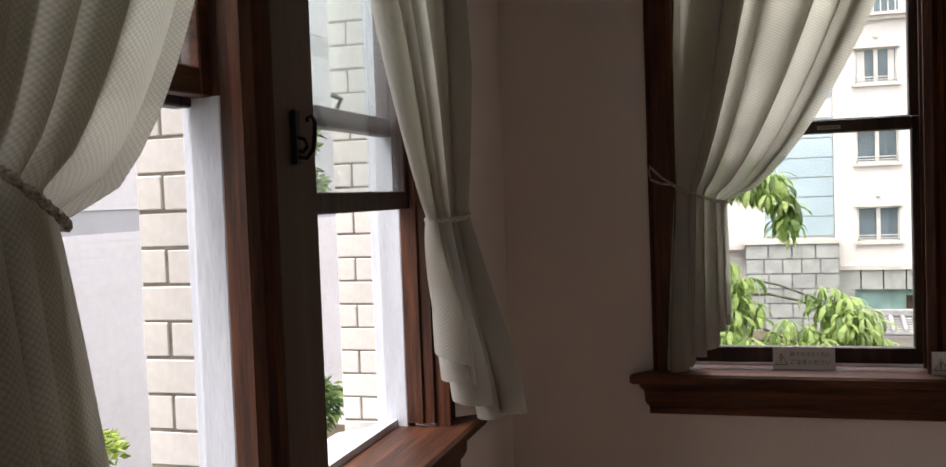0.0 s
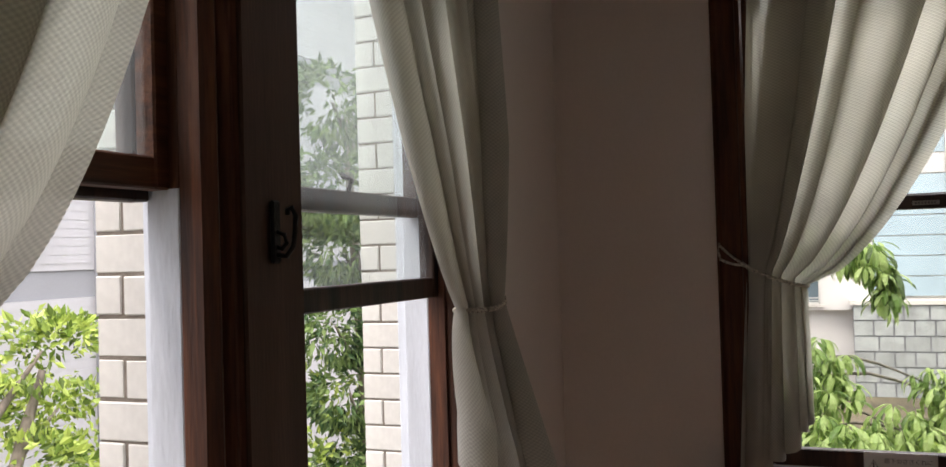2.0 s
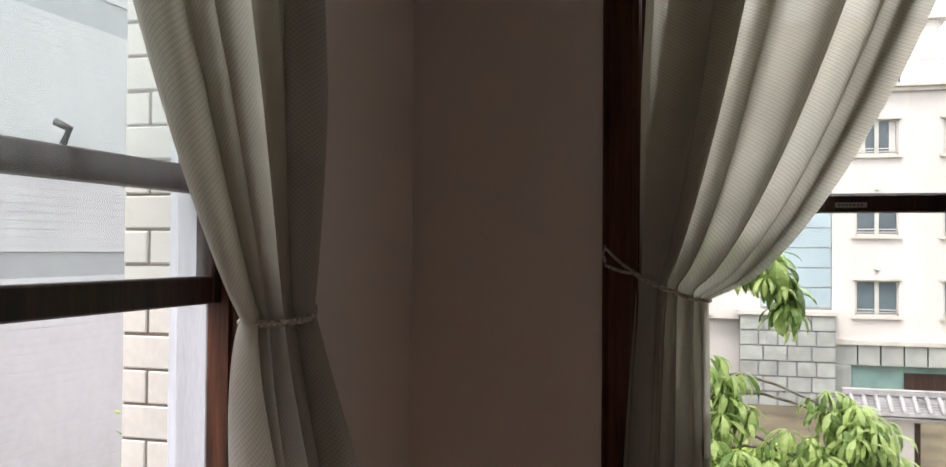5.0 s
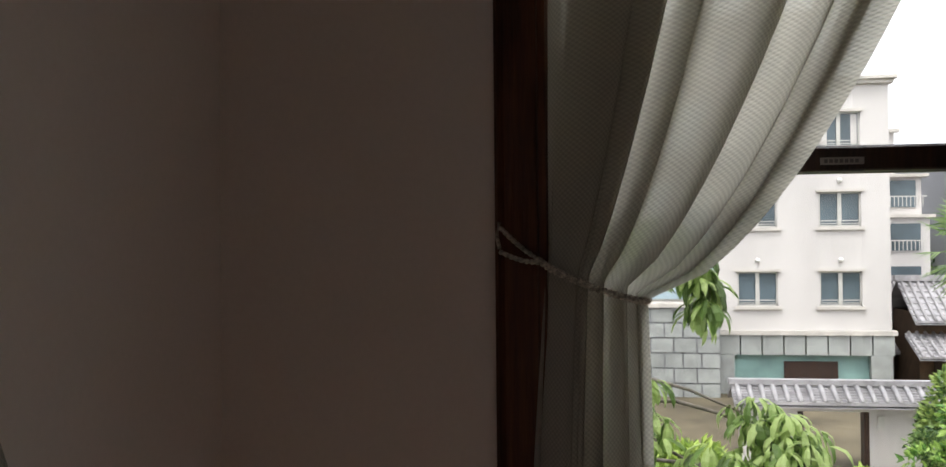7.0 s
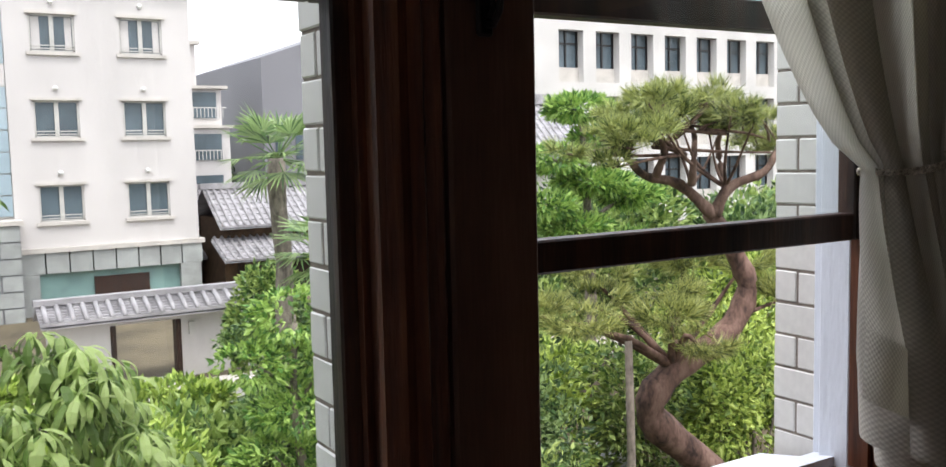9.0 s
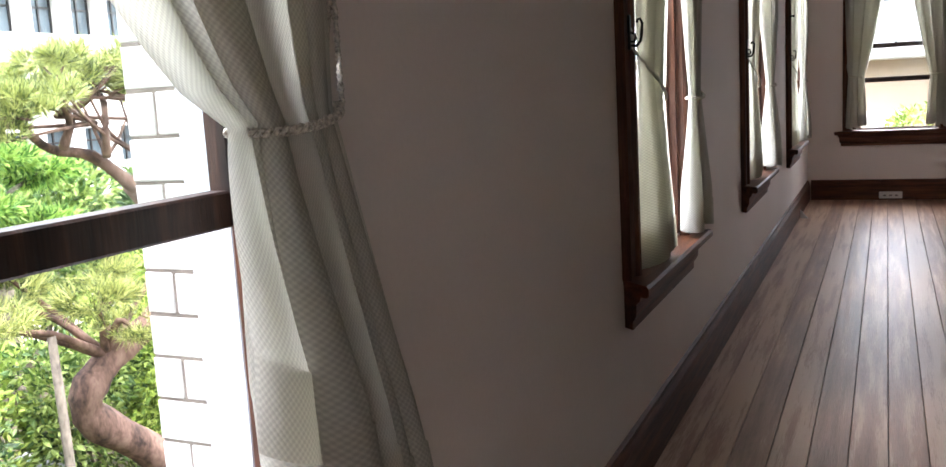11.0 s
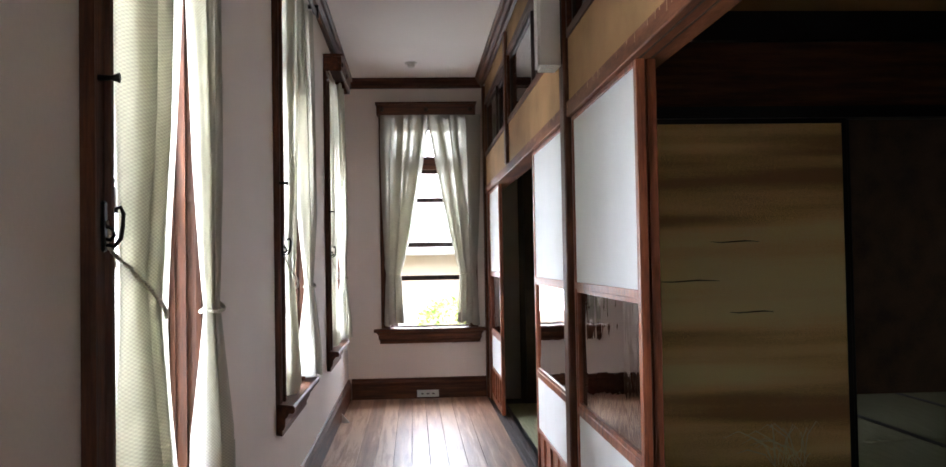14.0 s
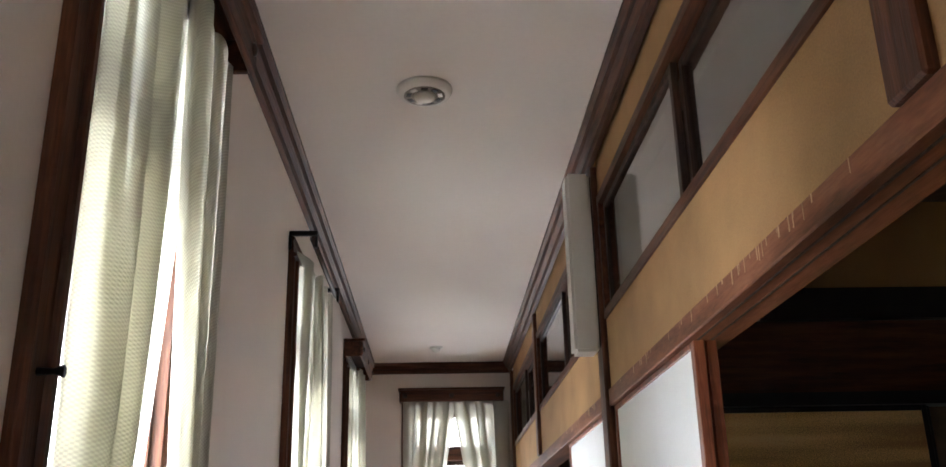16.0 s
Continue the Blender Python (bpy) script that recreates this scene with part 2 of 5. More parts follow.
def gold_leaf(name):
    """Gold paper with soft horizontal cloud bands, tarnish and a sparkle of flecks."""
    m = bpy.data.materials.new(name)
    m.use_nodes = True
    nt = m.node_tree
    b = nt.nodes["Principled BSDF"]
    tc = nt.nodes.new("ShaderNodeTexCoord")
    outs = []
    for stretch, scale, detail in (((0.05, 0.05, 1.0), 4.6, 2), ((1, 1, 1.6), 190, 2), ((0.3, 0.18, 3.0), 3.5, 6)):
        mp = nt.nodes.new("ShaderNodeMapping")
        mp.inputs["Scale"].default_value = stretch
        nt.links.new(tc.outputs["Object"], mp.inputs[0])
        no = nt.nodes.new("ShaderNodeTexNoise")
        no.inputs["Scale"].default_value, no.inputs["Detail"].default_value = scale, detail
        nt.links.new(mp.outputs[0], no.inputs["Vector"])
        outs.append(no.outputs[0])
    val = outs[0]
    for o, f in ((outs[1], 0.30), (outs[2], 0.35)):
        ma = nt.nodes.new("ShaderNodeMath")
        ma.operation, ma.inputs[1].default_value = "MULTIPLY_ADD", f
        nt.links.new(o, ma.inputs[0])
        nt.links.new(val, ma.inputs[2])
        val = ma.outputs[0]
    ra = nt.nodes.new("ShaderNodeValToRGB")
    e = ra.color_ramp.elements
    e[0].position, e[0].color = 0.73, (0.46, 0.25, 0.11, 1)
    e[1].position, e[1].color = 0.95, (1.0, 0.82, 0.42, 1)
    e.new(0.83).color = (0.94, 0.63, 0.26, 1)
    nt.links.new(val, ra.inputs[0])
    nt.links.new(ra.outputs[0], b.inputs["Base Color"])
    b.inputs["Roughness"].default_value, b.inputs["Metallic"].default_value = 0.42, 0.12
    bp = nt.nodes.new("ShaderNodeBump")
    bp.inputs["Strength"].default_value, bp.inputs["Distance"].default_value = 0.25, 0.004
    nt.links.new(outs[1], bp.inputs["Height"])
    nt.links.new(bp.outputs[0], b.inputs["Normal"])
    return m


M_GOLD = gold_leaf("gold_leaf_paper")
M_GOLDINK = mat("silver_grass_paint", (0.86, 0.76, 0.50), 0.6, 0.1, 9, bump=0)
# brown kept very dark: the mat rooms' dimness is put into the colour
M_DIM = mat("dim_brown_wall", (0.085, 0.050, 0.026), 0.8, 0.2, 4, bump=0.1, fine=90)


# ---- building blocks ----
def bx(bm, x0, x1, y0, y1, z0, z1):
    """Adds a box between two corners."""
    v = [bm.verts.new((x, y, z)) for x in (x0, x1) for y in (y0, y1) for z in (z0, z1)]
    for f in ((0, 1, 3, 2), (4, 6, 7, 5), (0, 4, 5, 1), (2, 3, 7, 6), (0, 2, 6, 4), (1, 5, 7, 3)):
        bm.faces.new([v[i] for i in f])
    return v


def boxes(*bs):
    bm = bmesh.new()
    for b in bs:
        bx(bm, *b)
    return bm


def soft(bm, w=0.003, seg=1):
    bmesh.ops.bevel(bm, geom=bm.edges[:], offset=w, segments=seg, affect="EDGES", clamp_overlap=True)
    return bm


def run(profile, length, axis="x", start=0.0):
    """A moulding: a closed profile of (a, b) pairs drawn out along an axis. x: a is y, b is z; y: a is x; z: a is x, b is y."""
    bm = bmesh.new()
    rings = []
    for s in (start, start + length):
        put = {"x": lambda a, b: (s, a, b), "y": lambda a, b: (a, s, b), "z": lambda a, b: (a, b, s)}[axis]
        rings.append([bm.verts.new(put(a, b)) for a, b in profile])
    n = len(profile)
    for i in range(n):
        bm.faces.new((rings[0][i], rings[0][(i + 1) % n], rings[1][(i + 1) % n], rings[1][i]))
    bm.faces.new(rings[0][::-1])
    bm.faces.new(rings[1])
    bmesh.ops.recalc_face_normals(bm, faces=bm.faces[:])
    return bm


def tube(points, r, sides=6, closed=False, taper=None):
    """A round bar along points."""
    bm = bmesh.new()
    pts = [Vector(p) for p in points]
    rings = []
    n = len(pts)
    up = Vector((0.13, 0.21, 0.97))
    for i, p in enumerate(pts):
        a, b = (pts[i - 1], pts[(i + 1) % n]) if closed else (pts[max(i - 1, 0)], pts[min(i + 1, n - 1)])
        d = (b - a).normalized()
        s = d.cross(up)
        if s.length < 0.05:
            s = d.cross(Vector((1, 0, 0)))
        s.normalize()
        q = s.cross(d)
        rr = (taper[i] if taper else 1) * r
        rings.append([bm.verts.new(p + rr * (math.cos(k * 2 * math.pi / sides) * s + math.sin(k * 2 * math.pi / sides) * q)) for k in range(sides)])
    for i in range(n if closed else n - 1):
        r0, r1 = rings[i], rings[(i + 1) % n]
        for k in range(sides):
            bm.faces.new((r0[k], r0[(k + 1) % sides], r1[(k + 1) % sides], r1[k]))
    if not closed:
        bm.faces.new(rings[0][::-1])
        bm.faces.new(rings[-1])
    for f in bm.faces:
        f.smooth = True
    return bm


def mesh_of(name, bm, material):
    me = bpy.data.meshes.new(name)
    bm.to_mesh(me)
    bm.free()
    me.materials.append(material)
    return me


def part(name, bm, material, parent, label=""):
    ob = new(name, mesh_of(name, bm, material))
    ob.parent = parent
    if label:
        tagged(ob, label)
    return ob


def thing(name, label, category, m=None, group="", kind="", bm=None, material=None):
    ob = new(name, mesh_of(name, bm, material) if bm else None)
    if m is not None:
        ob.matrix_world = m
    return tagged(ob, label, category, group, kind)


def structure(name, bm, material, label, category, m=None):
    return thing(name, label, category, m, kind="structure", bm=bm, material=material)


# ---- plan ----
XE, YS, ZC = 10.735, -1.287, 2.975          # end wall, inner side of the passage, ceiling
XI = 1.29                                   # inner side of the passage that the walk comes from
SILL = 0.65                                 # top of the sills
OP0, OP1 = 0.66, 2.56                       # foot and head of the openings
TH = 0.058                                   # plaster wall, to which the brick skin is added
WALL_A = pose(0, 0, 0, 0, 0, 90)            # along the wall is world y, outwards is -x
WALL_B = pose(0, 0, 0)
WALL_E = pose(XE, 0, 0, 0, 0, -90)          # along the wall is world -y, outwards is +x
Y0 = -6.0                                   # far end of the first passage


def wall_with(name, m, a, b, openings, label):
    """A plaster wall along local x from a to b with openings (x0, x1) of the common height."""
    bm = bmesh.new()
    x = a
    for o0, o1 in openings:
        bx(bm, x, o0, 0, TH, -0.3, 3.2)
        bx(bm, o0, o1, 0, TH, -0.3, OP0 - 0.02)
        bx(bm, o0, o1, 0, TH, OP1, 3.2)
        x = o1
    bx(bm, x, b, 0, TH, -0.3, 3.2)
    x = a
    for o0, o1 in openings:
        bx(bm, x, o0 - 0.045, TH + 0.001, 0.113, -0.3, 3.2)
        bx(bm, o0 - 0.045, o1 + 0.045, TH + 0.001, 0.113, -0.3, OP0 - 0.06)
        bx(bm, o0 - 0.045, o1 + 0.045, TH + 0.001, 0.113, OP1 + 0.03, 3.2)
        x = o1 + 0.045
    bx(bm, x, b, TH + 0.001, 0.113, -0.3, 3.2)
    return structure(name, bm, M_PLASTER, label, "wall", m)


PAIR_A = (-2.50, -0.82)
PAIR_B = (0.575, 2.255)
SINGLES = (3.93, 6.32, 8.71)
OW = 0.72
END = (0.40, 1.12)
wall_with("wall_west", WALL_A, Y0, 0.0, [PAIR_A], "white plaster wall with a pair of sash windows")
wall_with("wall_north", WALL_B, -0.2, XE, [PAIR_B] + [(x, x + OW) for x in SINGLES], "white plaster wall with a row of sash windows")
wall_with("wall_east", WALL_E, -0.2, 1.6, [END], "white plaster end wall with one sash window")
structure("wall_south", boxes((-0.2, XI + 0.15, Y0 - 0.2, Y0, -0.3, 3.2)), M_PLASTER, "plain white plaster wall closing the passage", "wall")
structure("wall_inner", boxes((XI, XI + 0.12, Y0, YS, 0, ZC)), M_PLASTER, "plain white plaster wall of the inner rooms", "wall")
structure("ceiling", boxes((-0.1, XE + 0.1, YS - 0.15, 0.1, ZC, ZC + 0.15), (-0.1, XI + 0.1, Y0, YS - 0.152, ZC, ZC + 0.15)), M_CEIL, "smooth white plaster ceiling", "ceiling")


# ---- windows ----
def sash(parent, x0, x1, z0, z1, y, material, glassmat, bottom=0.05, nub=False):
    st = 0.030
    f = boxes((x0, x0 + st, y, y + 0.035, z0, z1), (x1 - st, x1, y, y + 0.035, z0, z1),
              (x0 + st + 0.0002, x1 - st - 0.0002, y, y + 0.035, z0, z0 + bottom), (x0 + st + 0.0002, x1 - st - 0.0002, y, y + 0.035, z1 - 0.04, z1))
    fr = part("sash_frame", soft(f, 0.003), material, parent)
    pane = part("pane", boxes((x0 + 0.025, x1 - 0.025, y + 0.016, y + 0.020, z0 + bottom - 0.005, z1 - 0.035)), glassmat, fr, "clear old window glass")
    pane.visible_shadow = False
    if nub:
        part("sash_lift", tube([((x0 + x1) / 2, y - 0.002, z0 + bottom), ((x0 + x1) / 2, y - 0.012, z0 + bottom + 0.02), ((x0 + x1) / 2, y + 0.01, z0 + bottom + 0.03)], 0.006), M_IRON, fr, "black iron sash lift")
    return fr


def window(name, m, x0, x1, raised, ends=(True, True), label=""):
    """One sash window in its opening, without casing."""
    w = thing(name, label, "window", m, kind="structure")
    jamb = [(x0, x0 + 0.014, 0.0, 0.073 if ends[0] else 0.030, OP0, OP1), (x1 - 0.014, x1, 0.0, 0.073 if ends[1] else 0.030, OP0, OP1), (x0 + 0.0142, x1 - 0.0142, 0.0, 0.100, OP1 - 0.022, OP1),
            (x0 + 0.014, x0 + 0.024, 0.028, 0.042, OP0, OP1 - 0.03)]
    if ends[1]:
        jamb.append((x1 - 0.024, x1 - 0.014, 0.028, 0.042, OP0, OP1 - 0.03))
    else:
        jamb.append((x1 - 0.0149, x1 - 0.0137, 0.0302, 0.082, OP0 + 0.012 + raised, OP1 - 0.03))
    part("window_frame", boxes(*jamb), M_WOODZ, w, "red-brown stained wooden jambs and stops")
    a, b = x0 + 0.015, x1 - 0.015
    dusty = M_DUSTY if m is WALL_A else M_GLASS
    part("transom_bar", soft(boxes((a, b, 0.030, 0.098, 2.13, 2.22)), 0.006), M_WOODX, w)
    sash(w, a, b, OP0 + 0.01 + raised, 1.44 + raised, 0.044, M_WOODX if raised > 0.6 else M_DARK, dusty if raised else M_GLASS, 0.045 if raised else 0.05)
    sash(w, a, b, 1.40, 2.13, 0.081, M_DARK, dusty, 0.045, nub=True)
    top = sash(w, a, b, 2.22, OP1 - 0.024, 0.046, M_DARK, M_DUSTY, 0.03)
    cx, cz = (a + b) / 2, (2.22 + OP1) / 2
    lead = [[(a + 0.04, 0.058, cz), (cx - 0.13, 0.058, cz)], [(cx + 0.13, 0.058, cz), (b - 0.04, 0.058, cz)],
            [(cx - 0.13, 0.058, cz), (cx, 0.058, cz + 0.1), (cx + 0.13, 0.058, cz), (cx, 0.058, cz - 0.1), (cx - 0.13, 0.058, cz)],
            [(cx, 0.058, cz + 0.1), (cx, 0.058, OP1 - 0.06)], [(cx, 0.058, cz - 0.1), (cx, 0.058, 2.25)]]
    for l in lead:
        part("lead_bar", tube(l, 0.006, 4), M_IRON, top)
    outer = []
    for e, d, deep in ((x0, -1, ends[0]), (x1, 1, ends[1])):
        steps = ((-0.0135, 0.016, 0.0735, 0.136), (0.004, 0.030, 0.124, 0.140), (0.012, 0.043, 0.1402, 0.168))
        if not deep:
            steps = ((-0.0135, -0.0005, 0.0305, 0.090), (-0.002, 0.022, 0.080, 0.100), (0.008, 0.043, 0.1002, 0.117))
        for p, q, y0, y1 in steps:
            outer.append((min(e + d * p, e + d * q), max(e + d * p, e + d * q), y0, y1, OP0 - 0.05, OP1 + 0.028))
    outer.append((x0 + 0.0082, x1 - 0.0082, 0.101, 0.135, OP1 - 0.02, OP1 + 0.028))
    part("outer_frame", soft(boxes(*outer), 0.003), M_WHITEPAINT, w, "weathered white-painted outer frame")
    s = run([(0.102, OP0 - 0.03), (0.102, OP0 + 0.008), (0.160, OP0 - 0.004), (0.162, OP0 - 0.014), (0.285, OP0 - 0.040), (0.285, OP0 - 0.075), (0.17, OP0 - 0.07)], x1 - x0 + 0.014, "x", x0 - 0.007)
    part("outer_sill", s, M_WHITEPAINT, w, "sloping white-painted outer sill")
    return w


def casing(name, m, x0, x1, lap=0.022, mull=None, label="", hooks=()):
    """The moulded wooden surround with its sill and apron; one thing fixed to the wall."""
    c = thing(name, label, "window casing", m, kind="structure")
    prof = [(0, 0.0), (0, -0.018), (0.006, -0.026), (0.016, -0.018), (0.07, -0.022), (0.074, -0.034), (0.086, -0.036), (0.09, -0.024), (0.09, 0.0)]
    part("side_casing", run([(x0 - 0.09 + a, b) for a, b in prof], OP1 - SILL, "z", SILL), M_WOODZ, c)
    part("side_casing", run([(x1 + 0.09 - a, b) for a, b in prof], OP1 - SILL, "z", SILL), M_WOODZ, c)
    part("head_casing", run([(b, OP1 + 0.09 - a) for a, b in prof], x1 - x0 + 0.18, "x", x0 - 0.09), M_WOODX, c)
    if mull:
        p = mull[0]
        q = mull[1]
        part("mullion", boxes((p + 0.0002, q - 0.0002, 0.0, 0.043, OP0, OP1), (p + 0.044, q - 0.044, 0.0432, 0.113, OP0 - 0.05, OP1)), M_WOODZ, c)
        part("mullion_face", run([(p - 0.02, 0.0), (p - 0.02, -0.012), (p + 0.004, -0.022), (p + 0.02, -0.012), (p + 0.03, -0.026), (p + 0.04, -0.012), (p + 0.05, -0.016),
                                  (p + 0.055, -0.022), (p + 0.062, -0.014), (p + 0.066, 0.0)], OP1 - SILL, "z", SILL), M_WOODZ, c, "moulded bead of the mullion")
        part("mullion_board", soft(boxes((p + 0.0665, q + lap, -0.020, -0.0002, SILL + 0.001, OP1 - 0.001)), 0.004), M_BOARD, c, "wide dull brown mullion board")
    nose = [(-0.085, SILL), (-0.092, SILL - 0.008), (-0.092, SILL - 0.026), (-0.082, SILL - 0.034), (-0.062, SILL - 0.036), (-0.058, SILL - 0.05), (-0.046, SILL - 0.06), (-0.044, SILL - 0.095), (-0.036, SILL - 0.11),
            (-0.030, SILL - 0.115), (-0.030, SILL - 0.14), (0.0, SILL - 0.14), (0.0, SILL - 0.02), (0.101, SILL - 0.02), (0.101, SILL)]
    bm = bmesh.new()
    lo, hi = x0 - 0.16, x1 + 0.16
    rings = []
    for side, s in ((-1, lo), (1, hi)):
        ring = []
        for a, b in nose:
            if a > 0.001:
                xx = x0 if side < 0 else x1
            else:
                xx = s - side * (0.092 + min(a, 0)) * 0.9
            ring.append(bm.verts.new((xx, a, b)))
        rings.append(ring)
    n = len(nose)
    for i in range(n):
        bm.faces.new((rings[0][i], rings[0][(i + 1) % n], rings[1][(i + 1) % n], rings[1][i]))
    bm.faces.new(rings[0][::-1])
    bm.faces.new(rings[1])
    bmesh.ops.recalc_face_normals(bm, faces=bm.faces[:])
    part("sill", bm, M_WOODX, c, "moulded red-brown wooden sill with a rounded nose")
    for hx, hz in hooks:
        part("blind_rest", tube([(hx, -0.02, hz), (hx, -0.045, hz), (hx, -0.06, hz)], 0.007, 8, taper=[1, 0.7, 1.5]), M_IRON, c, "small black iron knob")
    return c


def iron_hook(m):
    """A cast curtain hook on a plate."""
    h = thing("curtain_hook", "black cast-iron curtain hook screwed to the window casing", "hook", m, group="curtain hooks")
    part("plate", soft(boxes((-0.014, 0.014, -0.010, 0, -0.062, 0.062)), 0.004), M_IRON, h)
    part("arm", tube([(0, -0.008, -0.045), (0, -0.03, -0.048), (0, -0.045, -0.03), (0, -0.05, 0.0), (0, -0.052, 0.03), (0, -0.044, 0.046), (0, -0.034, 0.042), (0, -0.034, 0.032)], 0.0055, 6), M_IRON, h)
    part("brace", tube([(0, -0.008, 0.0), (0, -0.026, -0.006), (0, -0.03, -0.022), (0, -0.02, -0.034), (0, -0.008, -0.03)], 0.005, 6), M_IRON, h)
    return h


def iron_hook_at(wall, lx, lz, ly=-0.023):
    return iron_hook(wall @ pose(lx, ly, lz) @ Matrix.Diagonal((0.78, 0.78, 0.78, 1)))


MULA = (-1.735, -1.55)
MULB = (1.328, 1.495)
window("window_1", WALL_A, PAIR_A[0], MULA[0], 0.745, (True, False), label="open wooden sash window, lower sash pushed right up")
window("window_2", WALL_A, MULA[1], PAIR_A[1], 0.545, (False, True), label="half-open wooden sash window, lower sash pushed up")
window("window_3", WALL_B, PAIR_B[0], MULB[0], 0.0, (True, True), label="closed wooden sash window looking onto a garden")
window("window_4", WALL_B, MULB[1], PAIR_B[1], 0.39, (False, True), label="half-open wooden sash window, lower sash pushed up")
for i, x in enumerate(SINGLES):
    window("window_%d" % (i + 5), WALL_B, x, x + OW, 0.0, label="tall wooden sash window behind cotton curtains")
window("window_8", WALL_E, END[0], END[1], 0.42, label="wooden sash window with a leaded top light")
casing("window_casing", WALL_A, *PAIR_A, lap=0.040, mull=MULA, label="red-brown moulded casing round a pair of windows")
casing("window_casing", WALL_B, *PAIR_B, mull=MULB, label="dark red-brown moulded casing round a pair of windows")
for x in SINGLES:
    casing("window_casing", WALL_B, x, x + OW, label="dark moulded wooden casing of a tall window", hooks=[(x - 0.045, 1.63)])
casing("window_casing", WALL_E, *END, label="red-brown moulded wooden casing of the end window")
iron_hook_at(WALL_A, -1.60, 1.355)
iron_hook_at(WALL_B, 1.44, 1.40)
for x in SINGLES:
    iron_hook_at(WALL_B, x - 0.06, 1.345, -0.03)


# ---- curtains ----
def twist(points, r):
    """A cord of two strands laid round one another."""
    bm = bmesh.new()
    pts = [Vector(p) for p in points]
    fine = [pts[i].lerp(pts[i + 1], k / 5) for i in range(len(pts) - 1) for k in range(5)] + [pts[-1]]
    run_len = 0.0
    for strand in (0, math.pi):
        ring, run_len = [], 0.0
        for i, p in enumerate(fine):
            d = (fine[min(i + 1, len(fine) - 1)] - fine[max(i - 1, 0)]).normalized()
            a = d.cross(Vector((0.13, 0.9, 0.2))).normalized()
            b = a.cross(d)
            if i:
                run_len += (p - fine[i - 1]).length
            w = strand + run_len * 2 * math.pi / 0.018
            ring.append(p + (a * math.cos(w) + b * math.sin(w)) * r * 0.55)
        t = tube(ring, r * 0.62, 5)
        tmp = bpy.data.meshes.new("strand")
        t.to_mesh(tmp)
        t.free()
        bm.from_mesh(tmp)
        bpy.data.meshes.remove(tmp)
    return bm


def curtain(m, fixed, free, tie, bot, hook, folds=6, ztop=2.60, zbot=0.66, depth=-0.01, power=0.7, seed=1, label="", amp=0.030, flare=0.0, rise=0.0, group="curtains"):
    """A gathered curtain, its fixed edge standing out by rise. tie: x and z of the cord at the fixed and at the free edge; bot: where the two edges end below."""
    rnd = random.Random(seed)
    ob = thing("curtain", label, "curtain", m, group=group)
    nu, n1, n2 = 150, 34, 26
    ph = [rnd.uniform(0, 6.28) for _ in range(6)]
    wtop = abs(free - fixed)
    d = 1 if free > fixed else -1
    xa, za, xb, zb = tie
    length = ztop - zbot
    grid, uvs = [], {}
    bm = bmesh.new()
    uvl = bm.loops.layers.uv.new("UVMap")
    hemrow = n1 + n2 - 4
    for j in range(n1 + n2 + 1):
        row = []
        for i in range(nu + 1):
            u = i / nu
            uw = u + 0.05 * math.sin(2 * math.pi * 1.3 * u + ph[0]) * u * (1 - u) * 3 + 0.02 * math.sin(2 * math.pi * 3.1 * u + ph[1]) * u * (1 - u) * 4
            th = 2 * math.pi * folds * (u + 0.035 * math.sin(6.28 * 1.7 * u + ph[2])) + ph[3]
            vary = 0.92 + 0.55 * math.sin(5.3 * u + ph[4]) * math.cos(9.7 * u + ph[5])
            xt, xm = fixed + (free - fixed) * uw, xa + (xb - xa) * uw
            zm = za + (zb - za) * uw
            above = math.hypot(xt - xm, ztop - zm)
            end = zm - (length - above) - (0.014 * math.sin(th * 0.5 + ph[1]))
            if j <= n1:
                q = 1 - j / n1
                z = zm + (ztop - zm) * q
                pw = 1 + (power - 1) * u
                x = xm + (xt - xm) * q ** pw
                grow = min(1, 0.42 + q * 2.2)
                a = amp * vary * grow
                wide = abs(xb - xa) + (wtop - abs(xb - xa)) * q ** 0.8
                ox = min(0.11, (3.3 + 3.0 * (1 - q)) * wide / (2 * math.pi * folds))
                dist = (1 - q) * above
            else:
                r0 = 1 - min(0.10 / max(zm - end, 0.15), 0.6)
                k = r0 * (j - n1) / (hemrow - n1) if j <= hemrow else r0 + (1 - r0) * (j - hemrow) / 4
                z = zm + (end - zm) * k
                xe = bot[0] + (bot[1] - bot[0]) * uw
                x = xm + (xe - xm) * k ** 0.75
                a = amp * vary * (0.42 + 1.0 * min(1, k * 1.4))
                wide = abs(xb - xa) + (abs(bot[1] - bot[0]) - abs(xb - xa)) * k
                ox = min(0.08, 6.0 * wide / (2 * math.pi * folds))
                dist = above + k * (zm - end)
            lean = -flare * max(0, (j - n1) / n2) ** 1.3
            y = depth - rise * (1 - u) + a * (math.sin(th + 0.35 * math.sin(z * 3 + ph[2])) + 0.4 * math.sin(0.47 * th + ph[1] + 1.2 * z)) + lean
            x += d * ox * vary * math.cos(th + 0.45 + 0.3 * math.sin(z * 2.3 + ph[4]))
            v = bm.verts.new((x, min(y, 0.036), z))
            row.append(v)
            uvs[v] = (u * wtop * 1.7, dist)
        grid.append(row)

    def skin(b, rows, layer, co):
        for jj in range(len(rows) - 1):
            for i in range(nu):
                f = b.faces.new((rows[jj][i], rows[jj + 1][i], rows[jj + 1][i + 1], rows[jj][i + 1]))
                f.smooth = True
                for l in f.loops:
                    l[layer].uv = co[l.vert]

    skin(bm, grid, uvl, uvs)
    hem = bmesh.new()
    hl = hem.loops.layers.uv.new("UVMap")
